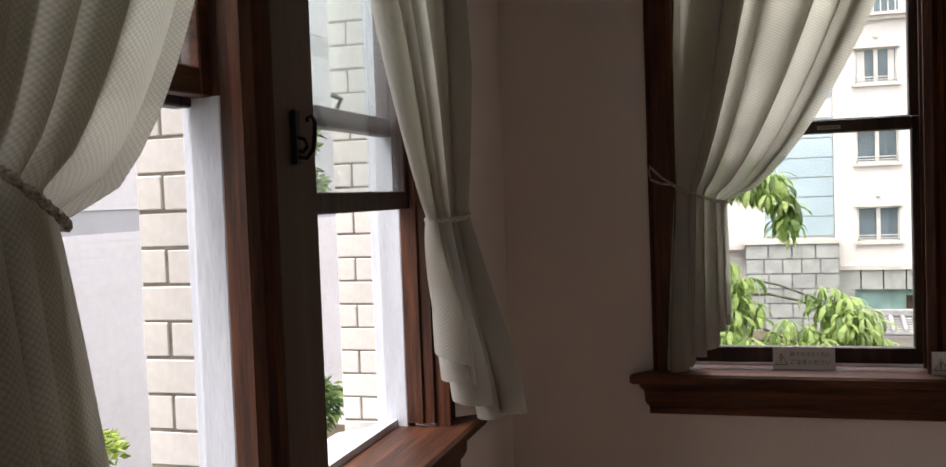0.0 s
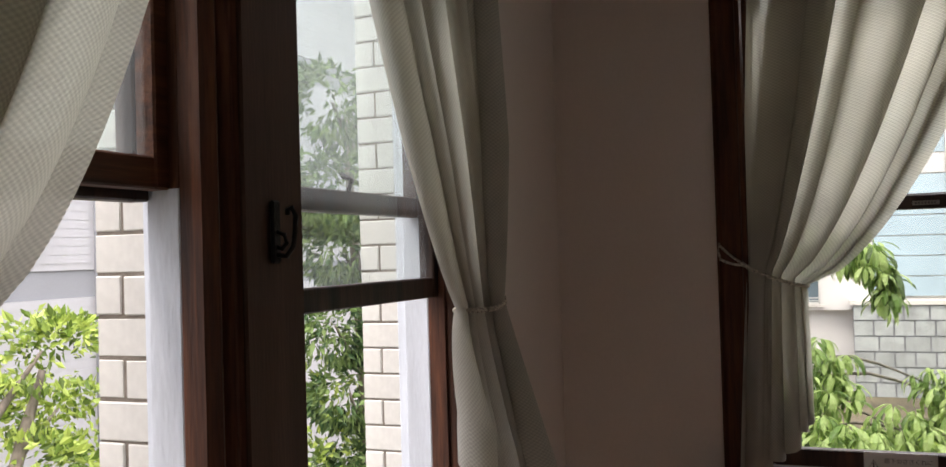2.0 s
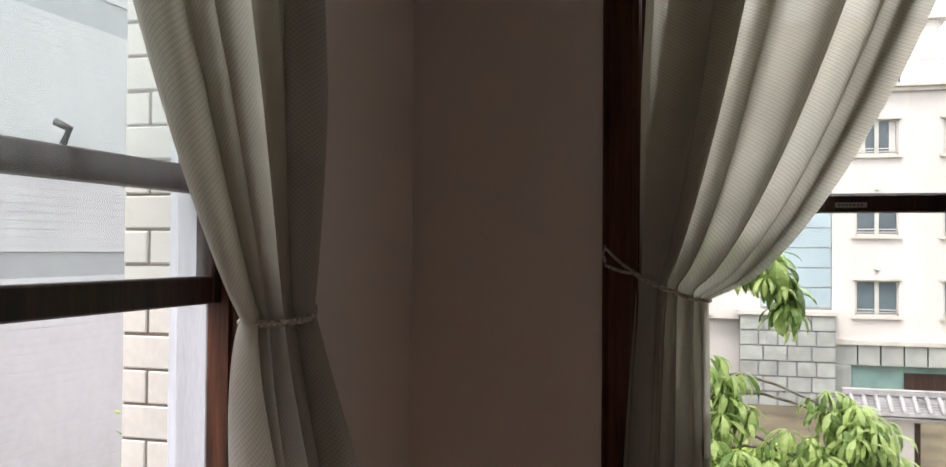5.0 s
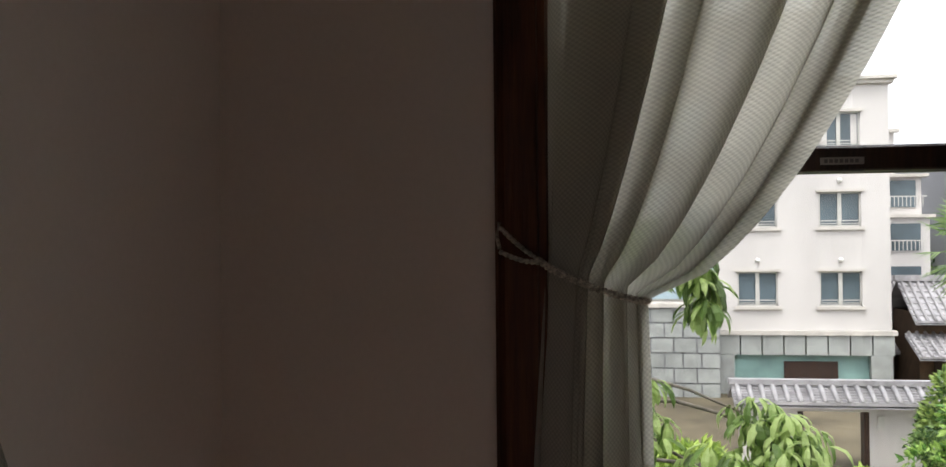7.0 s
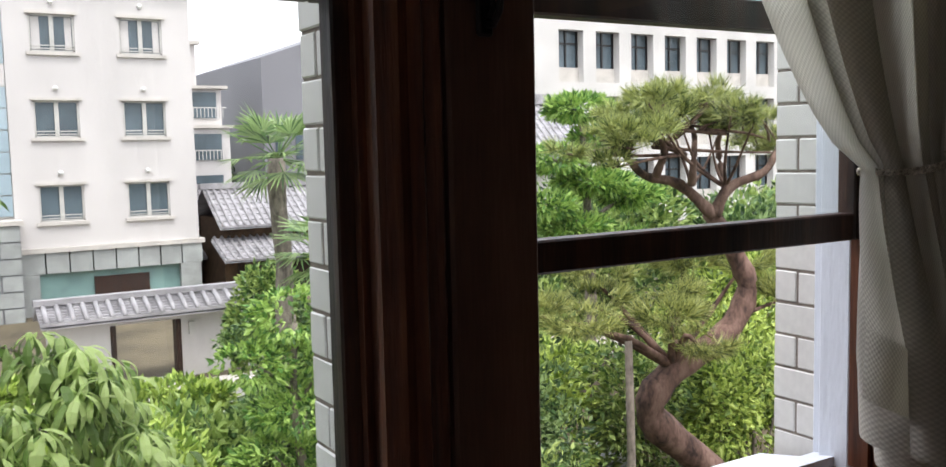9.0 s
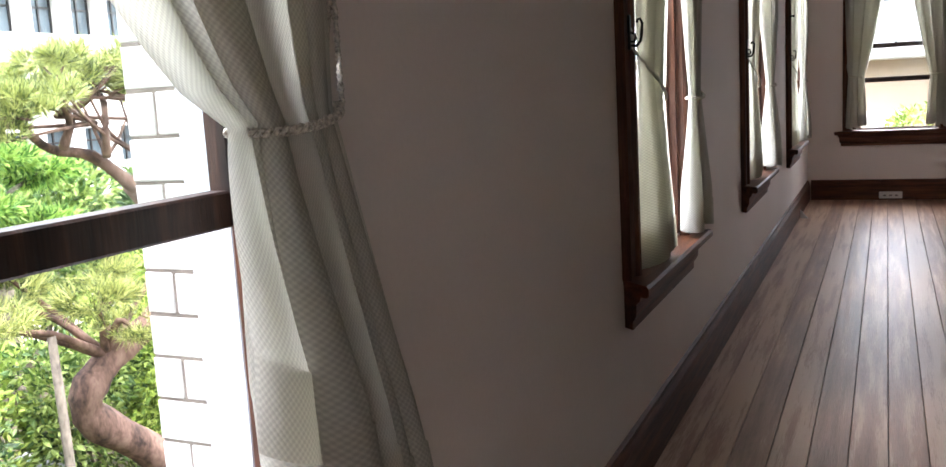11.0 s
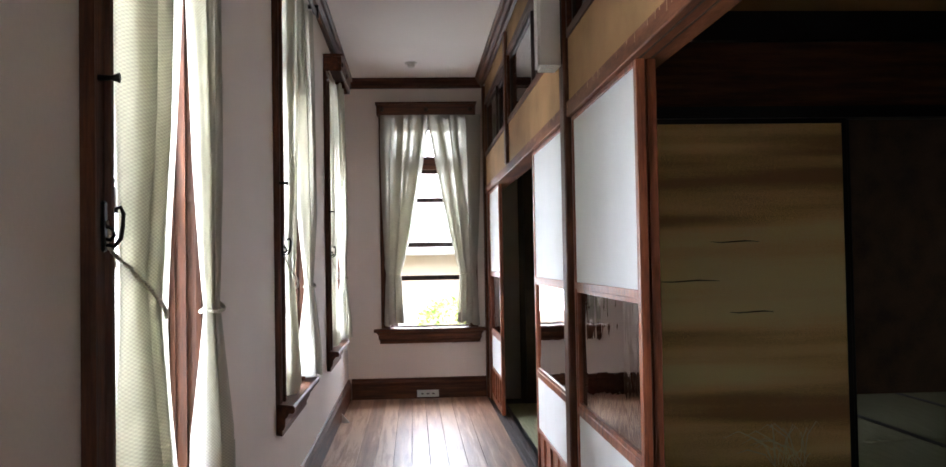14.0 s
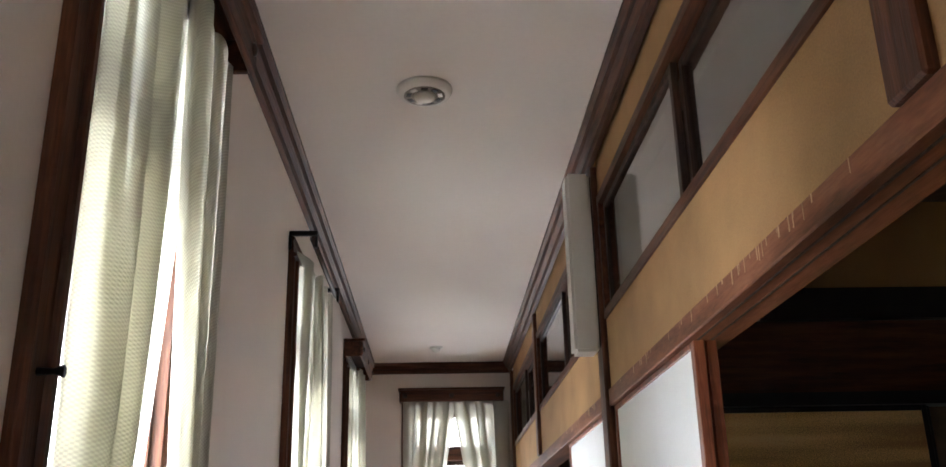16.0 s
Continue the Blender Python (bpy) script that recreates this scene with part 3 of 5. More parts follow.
    hr = [[hem.verts.new(v.co + Vector((0, -0.003, -0.001))) for v in row] for row in grid[hemrow:]]
    skin(hem, hr, hl, {w: uvs[v] for a, b in zip(hr, grid[hemrow:]) for w, v in zip(a, b)})
    part("cloth", bm, M_CURT, ob)
    part("hem", hem, M_CURT, ob, "double-folded stitched hem")
    ring = []
    ry = amp * 0.75 + 0.012
    for k in range(25):
        a = 2 * math.pi * k / 24
        f = 0.5 - 0.5 * math.cos(a)
        ring.append((xa + (xb - xa) * (f * 1.10 - 0.05), depth - rise * (1 - f) - ry * math.sin(a) * (1 if k < 12 else 0.8), za + (zb - za) * f - 0.02 * abs(math.sin(a)) * 0.6))
    part("tie_cord", twist(ring, 0.0058), M_CORD, ob, "twisted cotton tie-back cord")
    hx, hz = hook
    for k in (-1, 1):
        q = [(xa + (hx - xa) * f, depth - rise * (1 - f) + k * 0.015 * (1 - f) + (-0.038 - depth) * f, za - 0.006 + (hz + 0.020 * k - za) * f - 0.018 * math.sin(math.pi * f) * 0.3) for f in (0, 0.2, 0.4, 0.6, 0.8, 1)]
        part("cord_loop", twist(q, 0.0042), M_CORD, ob)
    part("cord_end", tube([(hx, -0.038, hz + 0.021), (hx - 0.004 * d, -0.044, hz), (hx, -0.038, hz - 0.021)], 0.0035, 6), M_CORD, ob)
    return ob


CL = "cream waffle-weave cotton curtain tied back"
curtain(WALL_B, 0.585, 1.45, (0.565, 1.262, 0.725, 1.195), (0.525, 0.735), (0.495, 1.30), 8, zbot=0.655, seed=3, label=CL + " beside a pair of windows", power=0.6, rise=0.02)
curtain(WALL_B, 2.33, 1.42, (2.265, 1.20, 2.148, 1.18), (2.35, 2.085), (2.345, 1.36), 7, zbot=0.66, seed=5, label=CL + " beside a pair of windows", power=0.68, depth=-0.018, flare=0.06, rise=0.055)
curtain(WALL_A, -0.72, -1.66, (-0.755, 1.205, -0.872, 1.19), (-0.67, -1.0), (-0.715, 1.36), 7, zbot=0.665, seed=7, label=CL + " at the half-open window", power=0.88, depth=-0.02, flare=0.075, rise=0.055)
curtain(WALL_A, -2.62, -1.62, (-2.47, 1.36, -2.25, 1.225), (-2.52, -2.19), (-2.575, 1.42), 7, seed=9, label=CL + " at the open window", power=0.5, depth=-0.065, amp=0.034)
for i, x in enumerate(SINGLES):
    curtain(WALL_B, x + 0.06, x + 0.52, (x + 0.075, 1.27, x + 0.345, 1.15), (x + 0.06, x + 0.36), (x - 0.055, 1.335), 4, ztop=2.62, zbot=0.67, seed=20 + i, label=CL + " at a tall window", depth=-0.03, power=0.9, amp=0.024)
    curtain(WALL_B, x + OW + 0.09, x + 0.40, (x + OW + 0.075, 1.165, x + OW - 0.035, 1.15), (x + OW + 0.09, x + OW - 0.06), (x + OW + 0.065, 1.25), 4, ztop=2.62, zbot=0.67, seed=30 + i, label=CL + " at a tall window", depth=-0.06, power=0.8, amp=0.026)
curtain(WALL_E, END[0] - 0.07, 0.76, (END[0] - 0.03, 1.165, END[0] + 0.085, 1.15), (END[0] - 0.05, END[0] + 0.11), (END[0] - 0.05, 1.25), 5, ztop=2.63, zbot=0.68, seed=41, label=CL + " at the end window", power=0.9, depth=-0.05, amp=0.024)
curtain(WALL_E, END[1] + 0.09, 0.78, (END[1] + 0.05, 1.165, END[1] - 0.065, 1.15), (END[1] + 0.07, END[1] - 0.09), (END[1] + 0.07, 1.25), 5, ztop=2.63, zbot=0.68, seed=42, label=CL + " at the end window", power=0.9, depth=-0.05, amp=0.024)


def pelmet(m, x0, x1, label):
    p = thing("pelmet", label, "pelmet", m, group="curtain pelmets")
    part("board", soft(boxes((x0, x1, -0.13, -0.11, 2.62, 2.72), (x0, x0 + 0.02, -0.1098, -0.002, 2.62, 2.72), (x1 - 0.02, x1, -0.1098, -0.002, 2.62, 2.72)), 0.004), M_WOODX, p)
    part("cap", soft(boxes((x0 - 0.012, x1 + 0.012, -0.145, -0.002, 2.721, 2.738)), 0.004), M_WOODX, p)
    for x in (x0 + 0.05, (x0 + x1) / 2, x1 - 0.05):
        part("rosette", tube([(x, -0.131, 2.67), (x, -0.137, 2.67), (x, -0.141, 2.67)], 0.02, 12, taper=[1, 0.9, 0.4]), M_DARK, p, "small carved rosette")
    return p


pelmet(WALL_E, 0.294, 1.207, "carved red-brown wooden pelmet above the end window")
pelmet(WALL_B, SINGLES[0] - 0.1, SINGLES[0] + OW + 0.12, "red-brown wooden curtain pelmet on the wall")
pelmet(WALL_B, SINGLES[2] - 0.1, SINGLES[2] + OW + 0.12, "red-brown wooden curtain pelmet on the wall")
rod = thing("curtain_rod", "dark curtain rod on iron brackets over a tall window", "curtain rod", WALL_B)
part("rod", tube([(SINGLES[1] - 0.1, -0.10, 2.635), (SINGLES[1] + OW + 0.12, -0.10, 2.635)], 0.011, 8), M_DARK, rod)
for x in (SINGLES[1] - 0.08, SINGLES[1] + OW + 0.10):
    part("bracket", soft(boxes((x - 0.012, x + 0.012, -0.12, 0.0, 2.655, 2.675), (x - 0.012, x + 0.012, -0.12, -0.108, 2.60, 2.6548), (x - 0.02, x + 0.02, -0.012, 0.0, 2.59, 2.6548)), 0.003), M_IRON, rod)

# ---- trim of the passage ----
crown = [(0, 0), (-0.075, 0), (-0.075, -0.012), (-0.058, -0.022), (-0.05, -0.045), (-0.028, -0.06), (-0.022, -0.085), (0, -0.09)]
structure("trim_1", run([(a, ZC + b) for a, b in crown], XE, "x"), M_WOODX, "red-brown moulded wooden cornice", "cornice")
structure("trim_2", run([(YS - a, ZC + b) for a, b in crown], XE - XI, "x", XI), M_WOODX, "red-brown moulded wooden cornice", "cornice")
structure("trim_3", run([(XE + a, ZC + b) for a, b in crown], -YS, "y", YS), M_WOODY, "red-brown moulded wooden cornice", "cornice")
structure("trim_4", run([(-a, ZC + b) for a, b in crown], -Y0, "y", Y0), M_WOODY, "red-brown moulded wooden cornice", "cornice")
base = [(0, 0), (-0.022, 0), (-0.022, 0.15), (-0.012, 0.17), (-0.012, 0.185), (0, 0.19)]
structure("baseboard_1", run(base, XE - 0.023, "x"), M_WOODX, "red-brown wooden skirting board", "skirting")
structure("baseboard_2", run([(XE + a, b) for a, b in base], -YS - 0.03, "y", YS), M_WOODY, "tall red-brown wooden skirting board", "skirting")
structure("baseboard_3", run([(-a, b) for a, b in base], -Y0 - 0.03, "y", Y0), M_WOODY, "red-brown wooden skirting board", "skirting")

# ---- inner side: lintel, transoms, sliding screens ----
YW = YS
lint = thing("lintel", "worn brown wooden lintel beam with flaking varnish", "beam", kind="structure")
part("beam", soft(boxes((XI + 0.12, XE, YW - 0.13, YW, 1.882, 1.948)), 0.004), M_KAMOI, lint)
chip = random.Random(23)
for k in range(60):
    cx = chip.uniform(2.9, 7.4)
    ch = chip.uniform(0.008, 0.034)
    part("worn_chip", boxes((cx, cx + chip.uniform(0.002, 0.009), YW - 0.001, YW + 0.0007, 1.944 - ch, 1.944)), M_CHIP, lint, "pale bare-wood chip in the worn edge")
# dark strips on the flat underside stand for the shade in sliding grooves
for y in (YW - 0.050, YW - 0.012):
    part("groove", boxes((XI + 0.12, 4.87, y - 0.022, y - 0.016, 1.8795, 1.8815)), M_DARK, lint, "thin dark strip for a sliding groove's shade")
POSTS = (3.60, 6.10, 8.62, XE - 0.06)
for i, x in enumerate(POSTS):
    z0 = 1.949 if i in (0, 2) else 0.0
    structure("post", soft(boxes((x - 0.055, x + 0.055, YW - 0.112, YW + 0.012, z0, ZC - 0.09)), 0.006), M_WOODZ, "square red-brown wooden post", "post")
seg = [XI + 0.12] + [p for p in POSTS]
for i in range(4):
    a = seg[i] + (0.055 if i else 0)
    b = seg[i + 1] - 0.055
    structure("wall_transom", boxes((a, b, YW - 0.075, YW - 0.012, 1.9485, 2.225), (a, b, YW - 0.075, YW - 0.012, 2.745, ZC)), M_OCHRE, "ochre clay plaster panel over the lintel", "wall")
    tw = thing("transom_window", "glazed wooden transom window above the lintel", "window", kind="structure")
    part("frame", boxes((a, b, YW - 0.08, YW - 0.004, 2.226, 2.262), (a, b, YW - 0.08, YW - 0.004, 2.705, 2.744), (a, a + 0.035, YW - 0.08, YW - 0.004, 2.2622, 2.7048), (b - 0.035, b, YW - 0.08, YW - 0.004, 2.2622, 2.7048)), M_WOODX, tw)
    n = 2
    step = (b - a - 0.07) / n
    for k in range(n):
        x = a + 0.035 + k * step
        yy = YW - 0.05 + 0.025 * (k % 2)
        fr = part("sash", boxes((x, x + 0.028, yy - 0.02, yy, 2.264, 2.703), (x + step - 0.028, x + step, yy - 0.02, yy, 2.264, 2.703), (x + 0.0282, x + step - 0.0282, yy - 0.02, yy, 2.264, 2.29), (x + 0.0282, x + step - 0.0282, yy - 0.02, yy, 2.677, 2.703)), M_DARK, tw)
        part("pane", boxes((x + 0.026, x + step - 0.026, yy - 0.012, yy - 0.008, 2.288, 2.68)), M_TRANSOM, fr)


def shoji(x0, x1, y, label):
    """A sliding screen: paper above, glass in the middle, paper and a boarded foot below."""
    s = thing("sliding_screen", label, "shoji screen", pose(x0, y, 0), group="sliding screens")
    w = x1 - x0
    part("frame", soft(boxes((0, 0.034, -0.03, 0, 0.022, 1.881), (w - 0.034, w, -0.03, 0, 0.022, 1.881), (0.0342, w - 0.0342, -0.03, 0, 1.862, 1.881),
                        (0.0342, w - 0.0342, -0.03, 0, 1.140, 1.168), (0.0342, w - 0.0342, -0.03, 0, 0.604, 0.640), (0.0342, w - 0.0342, -0.03, 0, 0.292, 0.318), (0.0342, w - 0.0342, -0.03, 0, 0.022, 0.07)), 0.002), M_REDWOOD, s)
    part("paper", boxes((0.03, w - 0.03, -0.018, -0.006, 1.164, 1.866)), M_PAPER, s, "taut white paper")
    part("paper", boxes((0.03, w - 0.03, -0.018, -0.006, 0.312, 0.609)), M_PAPER, s, "taut white paper")
    part("glass_frame", boxes((0.0345, 0.050, -0.024, -0.004, 0.641, 1.139), (w - 0.050, w - 0.0345, -0.024, -0.004, 0.641, 1.139), (0.0502, w - 0.0502, -0.024, -0.004, 1.125, 1.139), (0.0502, w - 0.0502, -0.024, -0.004, 0.641, 0.655)), M_REDWOOD, s)
    part("glass", boxes((0.046, w - 0.046, -0.016, -0.012, 0.65, 1.13)), M_SHOJIGLASS, s, "old wavy glass pane")
    part("foot_board", boxes((0.03, w - 0.03, -0.02, -0.012, 0.065, 0.295)), M_REDWOOD, s)
    for k in range(1, 5):
        x = w * k / 5
        part("foot_batten", boxes((x - 0.012, x + 0.012, -0.0118, -0.002, 0.071, 0.291)), M_REDWOOD, s)
    return s


SL = "white paper sliding screen with glass middle"
shoji(4.872, 6.042, YW - 0.018, SL + ", slid to the post")
shoji(4.880, 6.043, YW - 0.054, SL + ", behind another")
shoji(6.158, 7.36, YW - 0.018, SL + ", beside a post")
shoji(9.50, 10.45, YW - 0.018, SL + ", at the passage end")
structure("wall_stub", boxes((10.455, XE, YW - 0.09, YW - 0.01, 0.0, 1.875)), M_REDWOOD, "narrow red-brown wooden boarding beside the end wall", "wall")
structure("sill_track", boxes((XI + 0.12, XE, YW - 0.10, YW + 0.006, -0.05, 0.004), (XI + 0.12, XE, YW - 0.018, YW - 0.010, 0.004, 0.010), (XI + 0.12, XE, YW - 0.06, YW - 0.052, 0.004, 0.010)), M_DARK, "dark wooden threshold with sliding grooves", "threshold")

# ---- tatami rooms ----
RX, RY = 10.25, -5.86                       # far walls of the mat rooms
structure("floor_room", boxes((XI, XE, RY, YW - 0.1, -0.3, -0.03)), M_DARK, "dark boards under the mats", "floor")
# dark wall and ceiling colours carry the dimness of the mat rooms
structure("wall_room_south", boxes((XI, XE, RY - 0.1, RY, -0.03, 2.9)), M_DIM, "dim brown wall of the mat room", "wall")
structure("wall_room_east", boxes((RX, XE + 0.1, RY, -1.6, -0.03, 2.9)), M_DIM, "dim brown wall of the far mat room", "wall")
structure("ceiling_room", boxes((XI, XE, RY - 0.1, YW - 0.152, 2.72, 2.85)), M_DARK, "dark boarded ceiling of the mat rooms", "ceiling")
for rx0, rx1, nx in ((XI + 0.12, 6.045, 3), (6.155, RX - 0.002, 2)):
    for k in range(nx):
        for q in range(5):
            a = rx0 + (rx1 - rx0) * k / nx
            b = rx0 + (rx1 - rx0) * (k + 1) / nx
            c = YW - 0.102 - 0.893 * q
            tm = thing("tatami_mat", "green straw mat with black cloth borders on the floor", "tatami", pose((a + b) / 2, c - 0.4465, -0.03), group="tatami mats")
            hw, hd = (b - a) / 2 - 0.002, 0.4445
            part("straw", soft(boxes((-hw, hw, -hd + 0.028, hd - 0.028, 0, 0.03)), 0.003), M_TATAMI, tm)
            for e in (-1, 1):
                part("border", boxes((-hw, hw, min(e * hd, e * (hd - 0.0278)), max(e * hd, e * (hd - 0.0278)), 0, 0.031)), M_BLACK, tm, "black cloth edging")
DIV = 6.10
structure("wall_divider", boxes((DIV - 0.04, DIV + 0.04, RY, YW - 0.112, 2.345, 2.72)), M_OCHRE, "ochre clay wall between the mat rooms", "wall")
structure("post_room", soft(boxes((DIV - 0.055, DIV + 0.055, -5.75, -5.64, 0.0, 2.72)), 0.005), M_DARK, "dark wooden room post", "post")
dl = thing("lintel_room", "dark wooden lintel between the mat rooms", "beam", kind="structure")
part("beam", boxes((DIV - 0.045, DIV + 0.045, RY, YW - 0.113, 1.874, 1.925)), M_BLACK, dl)
part("rail", boxes((DIV - 0.06, DIV + 0.06, RY, YW - 0.113, 2.215, 2.344)), M_BLACK, dl)
part("panel", boxes((DIV - 0.02, DIV + 0.02, RY, YW - 0.113, 1.9252, 2.2148)), M_WOODY, dl, "brown wooden panel")


def fusuma(y0, y1, x, label):
    f = thing("fusuma_door", label, "sliding door", pose(x, 0, 0), group="fusuma doors")
    part("panel", boxes((-0.010, 0.010, y0 + 0.022, y1 - 0.022, 0.03, 1.85)), M_GOLD, f, "aged gold-leaf paper with cloud bands")
    part("frame", soft(boxes((-0.014, 0.014, y0, y0 + 0.0218, 0.002, 1.872), (-0.014, 0.014, y1 - 0.0218, y1, 0.002, 1.872), (-0.014, 0.014, y0 + 0.022, y1 - 0.022, 1.8502, 1.872), (-0.014, 0.014, y0 + 0.022, y1 - 0.022, 0.002, 0.0298)), 0.002), M_BLACK, f, "black lacquer edging")
    pc = (y0 + y1) / 2
    part("door_pull", tube([(-0.0105, y1 - 0.10, 0.86), (-0.014, y1 - 0.10, 0.86), (-0.016, y1 - 0.10, 0.86)], 0.032, 16, taper=[1, 1, 0.7]), M_IRON, f, "round dark metal pull")
    for sy, sz, sl in ((pc - 0.05, 1.33, 0.22), (pc + 0.17, 1.16, 0.30), (pc - 0.12, 1.02, 0.2)):
        part("brush_streak", tube([(-0.0101, sy - sl / 2, sz), (-0.0103, sy - 0.05, sz + 0.004), (-0.0103, sy + 0.06, sz - 0.002), (-0.0101, sy + sl / 2, sz + 0.002)], 0.0035, 5, taper=[0.2, 1, 0.8, 0.2]), M_DIM, f, "thin dark brush streak")
    rnd = random.Random(5)
    for k in range(26):
        yy = pc - 0.34 + rnd.uniform(0, 0.14)
        h = rnd.uniform(0.05, 0.20)
        l = rnd.uniform(-0.10, 0.26)
        part("grass_blade", tube([(-0.0105, yy, 0.34), (-0.0105, yy + l * 0.25, 0.34 + h * 0.7), (-0.0105, yy + l * 0.7, 0.34 + h), (-0.0105, yy + l, 0.34 + h * 0.82)], 0.0026, 4, taper=[0.6, 1, 0.8, 0.2]), M_GOLDINK, f)
    return f


fusuma(-2.545, -1.405, DIV - 0.018, "gold-leaf sliding door painted with autumn grasses")
fusuma(-2.575, -1.42, DIV + 0.018, "gold-leaf sliding door behind another")

# ---- fixtures ----
det = thing("smoke_detector", "round white smoke detector on the ceiling", "smoke detector", pose(10.02, -0.62, ZC))
part("base", tube([(0, 0, 0), (0, 0, -0.012)], 0.055, 20), M_PLASTIC, det)
part("head", tube([(0, 0, -0.012), (0, 0, -0.035), (0, 0, -0.045)], 0.035, 20, taper=[1, 0.9, 0.5]), M_PLASTIC, det)
vent = thing("ceiling_detector", "wide round white ceiling fitting with slots", "ceiling fitting", pose(5.525, -0.587, ZC))
part("plate", tube([(0, 0, 0), (0, 0, -0.012), (0, 0, -0.024), (0, 0, -0.028)], 0.102, 32, taper=[1, 1, 0.93, 0.86]), M_PLASTIC, vent)
# flat grey disc paints the shade of the fitting's hollow centre
part("recess_shade", tube([(0, 0, -0.0281), (0, 0, -0.0292)], 0.076, 28), M_ALU2, vent, "grey inner ring")
part("dome", tube([(0, 0, -0.0293), (0, 0, -0.040), (0, 0, -0.045)], 0.040, 24, taper=[1, 0.9, 0.6]), M_PLASTIC, vent)
# dark bars in place of shaded slots, every third left white
for k in range(9):
    a = 0.35 + 2 * math.pi * k / 9
    sl = part("slot", boxes((0.050, 0.066, -0.012, 0.012, -0.0312, -0.0293)), M_IRON if k % 3 else M_PLASTIC, vent, "flat bar standing for a shaded slot")
    sl.rotation_euler = (0, 0, a)
lamp = thing("wall_lamp", "unlit long white box lamp on a post", "lamp", pose(6.115, YW + 0.013, 0))
part("shade", soft(boxes((-0.06, 0.06, 0.004, 0.105, 2.10, 2.86)), 0.012, 2), M_PLASTIC, lamp, "long white plastic cover")
part("back_plate", boxes((-0.05, 0.05, 0, 0.0038, 2.12, 2.84)), M_IRON, lamp)
out = thing("wall_outlet", "white outlet plate on the skirting board", "socket", pose(XE - 0.023, -0.73, 0.042))
part("plate", soft(boxes((-0.006, 0, -0.10, 0.10, -0.03, 0.035)), 0.002), M_PLASTIC, out)
for k in (-1, 0, 1):
    part("socket_hole", boxes((-0.0075, -0.0055, k * 0.05 - 0.012, k * 0.05 + 0.012, -0.006, 0.006)), M_INK, out)
stp = thing("door_stop", "small white plastic wedge on the floor by the skirting", "wedge", pose(9.5, -0.06, 0), bm=run([(-0.03, 0), (0.03, 0), (0.03, 0.07)], 0.03, "x"), material=M_PLASTIC)


def text(body, size, m, parent, material, name="lettering"):
    cu = bpy.data.curves.new(name, "FONT")
    cu.body, cu.size, cu.extrude = body, size, 0.0002
    cu.materials.append(material)
    ob = new(name, cu)
    ob.parent = parent
    ob.matrix_basis = m
    return ob


def card(m, label):
    """The small warning card that leans on the sash."""
    s = thing("warning_card", label, "sign", m, group="warning cards")
    part("card", soft(boxes((-0.094, 0.094, -0.002, 0, 0, 0.07)), 0.0006), M_SIGN, s)
    pts = [(-0.088, -0.0032, 0.014), (-0.050, -0.0032, 0.014), (-0.069, -0.0032, 0.048)]
    part("triangle", tube(pts, 0.0024, 6, closed=True), M_INK, s)
    part("exclamation", boxes((-0.0708, -0.0672, -0.003, -0.0021, 0.025, 0.040), (-0.0708, -0.0672, -0.003, -0.0021, 0.018, 0.0215)), M_INK, s)
    text("廊下のささくれに", 0.0155, pose(-0.042, -0.0024, 0.042, 90, 0, 0), s, M_INK)
    text("ご注意ください", 0.0175, pose(-0.042, -0.0024, 0.016, 90, 0, 0), s, M_INK)
    return s


card(pose(0.955, 0.036, SILL + 0.001, -6, 0, 0), "small white laminated warning card on the window sill")
card(pose(1.41, -0.025, SILL + 0.001, -2, 0, 0), "small white laminated warning card on the window sill")
stk = thing("rail_sticker", "small grey label strip on a sash rail", "label", pose(1.045, 0.0435, 1.416))
part("strip", boxes((-0.034, 0.034, -0.0012, 0, -0.006, 0.006)), M_ALU2, stk)
for k in range(7):
    part("print", boxes((-0.028 + k * 0.008, -0.0225 + k * 0.008, -0.0016, -0.0013, -0.003, 0.003)), M_INK, stk)

# ---- outside: materials ----
M_GROUND = mat("garden_earth", (0.10, 0.082, 0.05), 0.95, 0.3, 0.6, bump=0.6, fine=12)
M_STUCCO = mat("cream_stucco", (0.56, 0.535, 0.52), 0.9, 0.05, 0.5, (1, 1, 0.25), 0.2, 8)
M_STONE = mat("grey_stone_block", (0.30, 0.315, 0.305), 0.8, 0.12, 2, bump=0.3, fine=14, rand=0.2)
M_TRIM = mat("grey_stucco_trim", (0.52, 0.49, 0.45), 0.85, 0.08, 2, bump=0.1, fine=20)
M_PANE = mat("dim_window_pane", (0.09, 0.12, 0.14), 0.2, 0.2, 0.6, bump=0, spec=0.4)
M_BLUE = mat("blue_grey_glass_panel", (0.33, 0.42, 0.47), 0.12, 0.08, 0.4, bump=0, spec=0.8)
M_TEAL = mat("teal_tile", (0.22, 0.36, 0.34), 0.4, 0.1, 2, bump=0.1)
M_ALU = mat("pale_aluminium", (0.50, 0.49, 0.46), 0.5, 0.06, 3, bump=0)
M_TILE = mat("grey_roof_tile", (0.30, 0.29, 0.30), 0.5, 0.15, 3, bump=0.15, fine=20)
M_GREYWALL = mat("grey_tile_cladding", (0.44, 0.45, 0.475), 0.45, 0.05, 0.5, bump=0.05, fine=6)
M_GREYBAND = mat("dark_grey_band", (0.27, 0.285, 0.31), 0.5, 0.06, 0.6, bump=0.05)
M_SLATE = mat("slate_grey_render", (0.20, 0.20, 0.215), 0.8, 0.05, 0.3, bump=0.05)
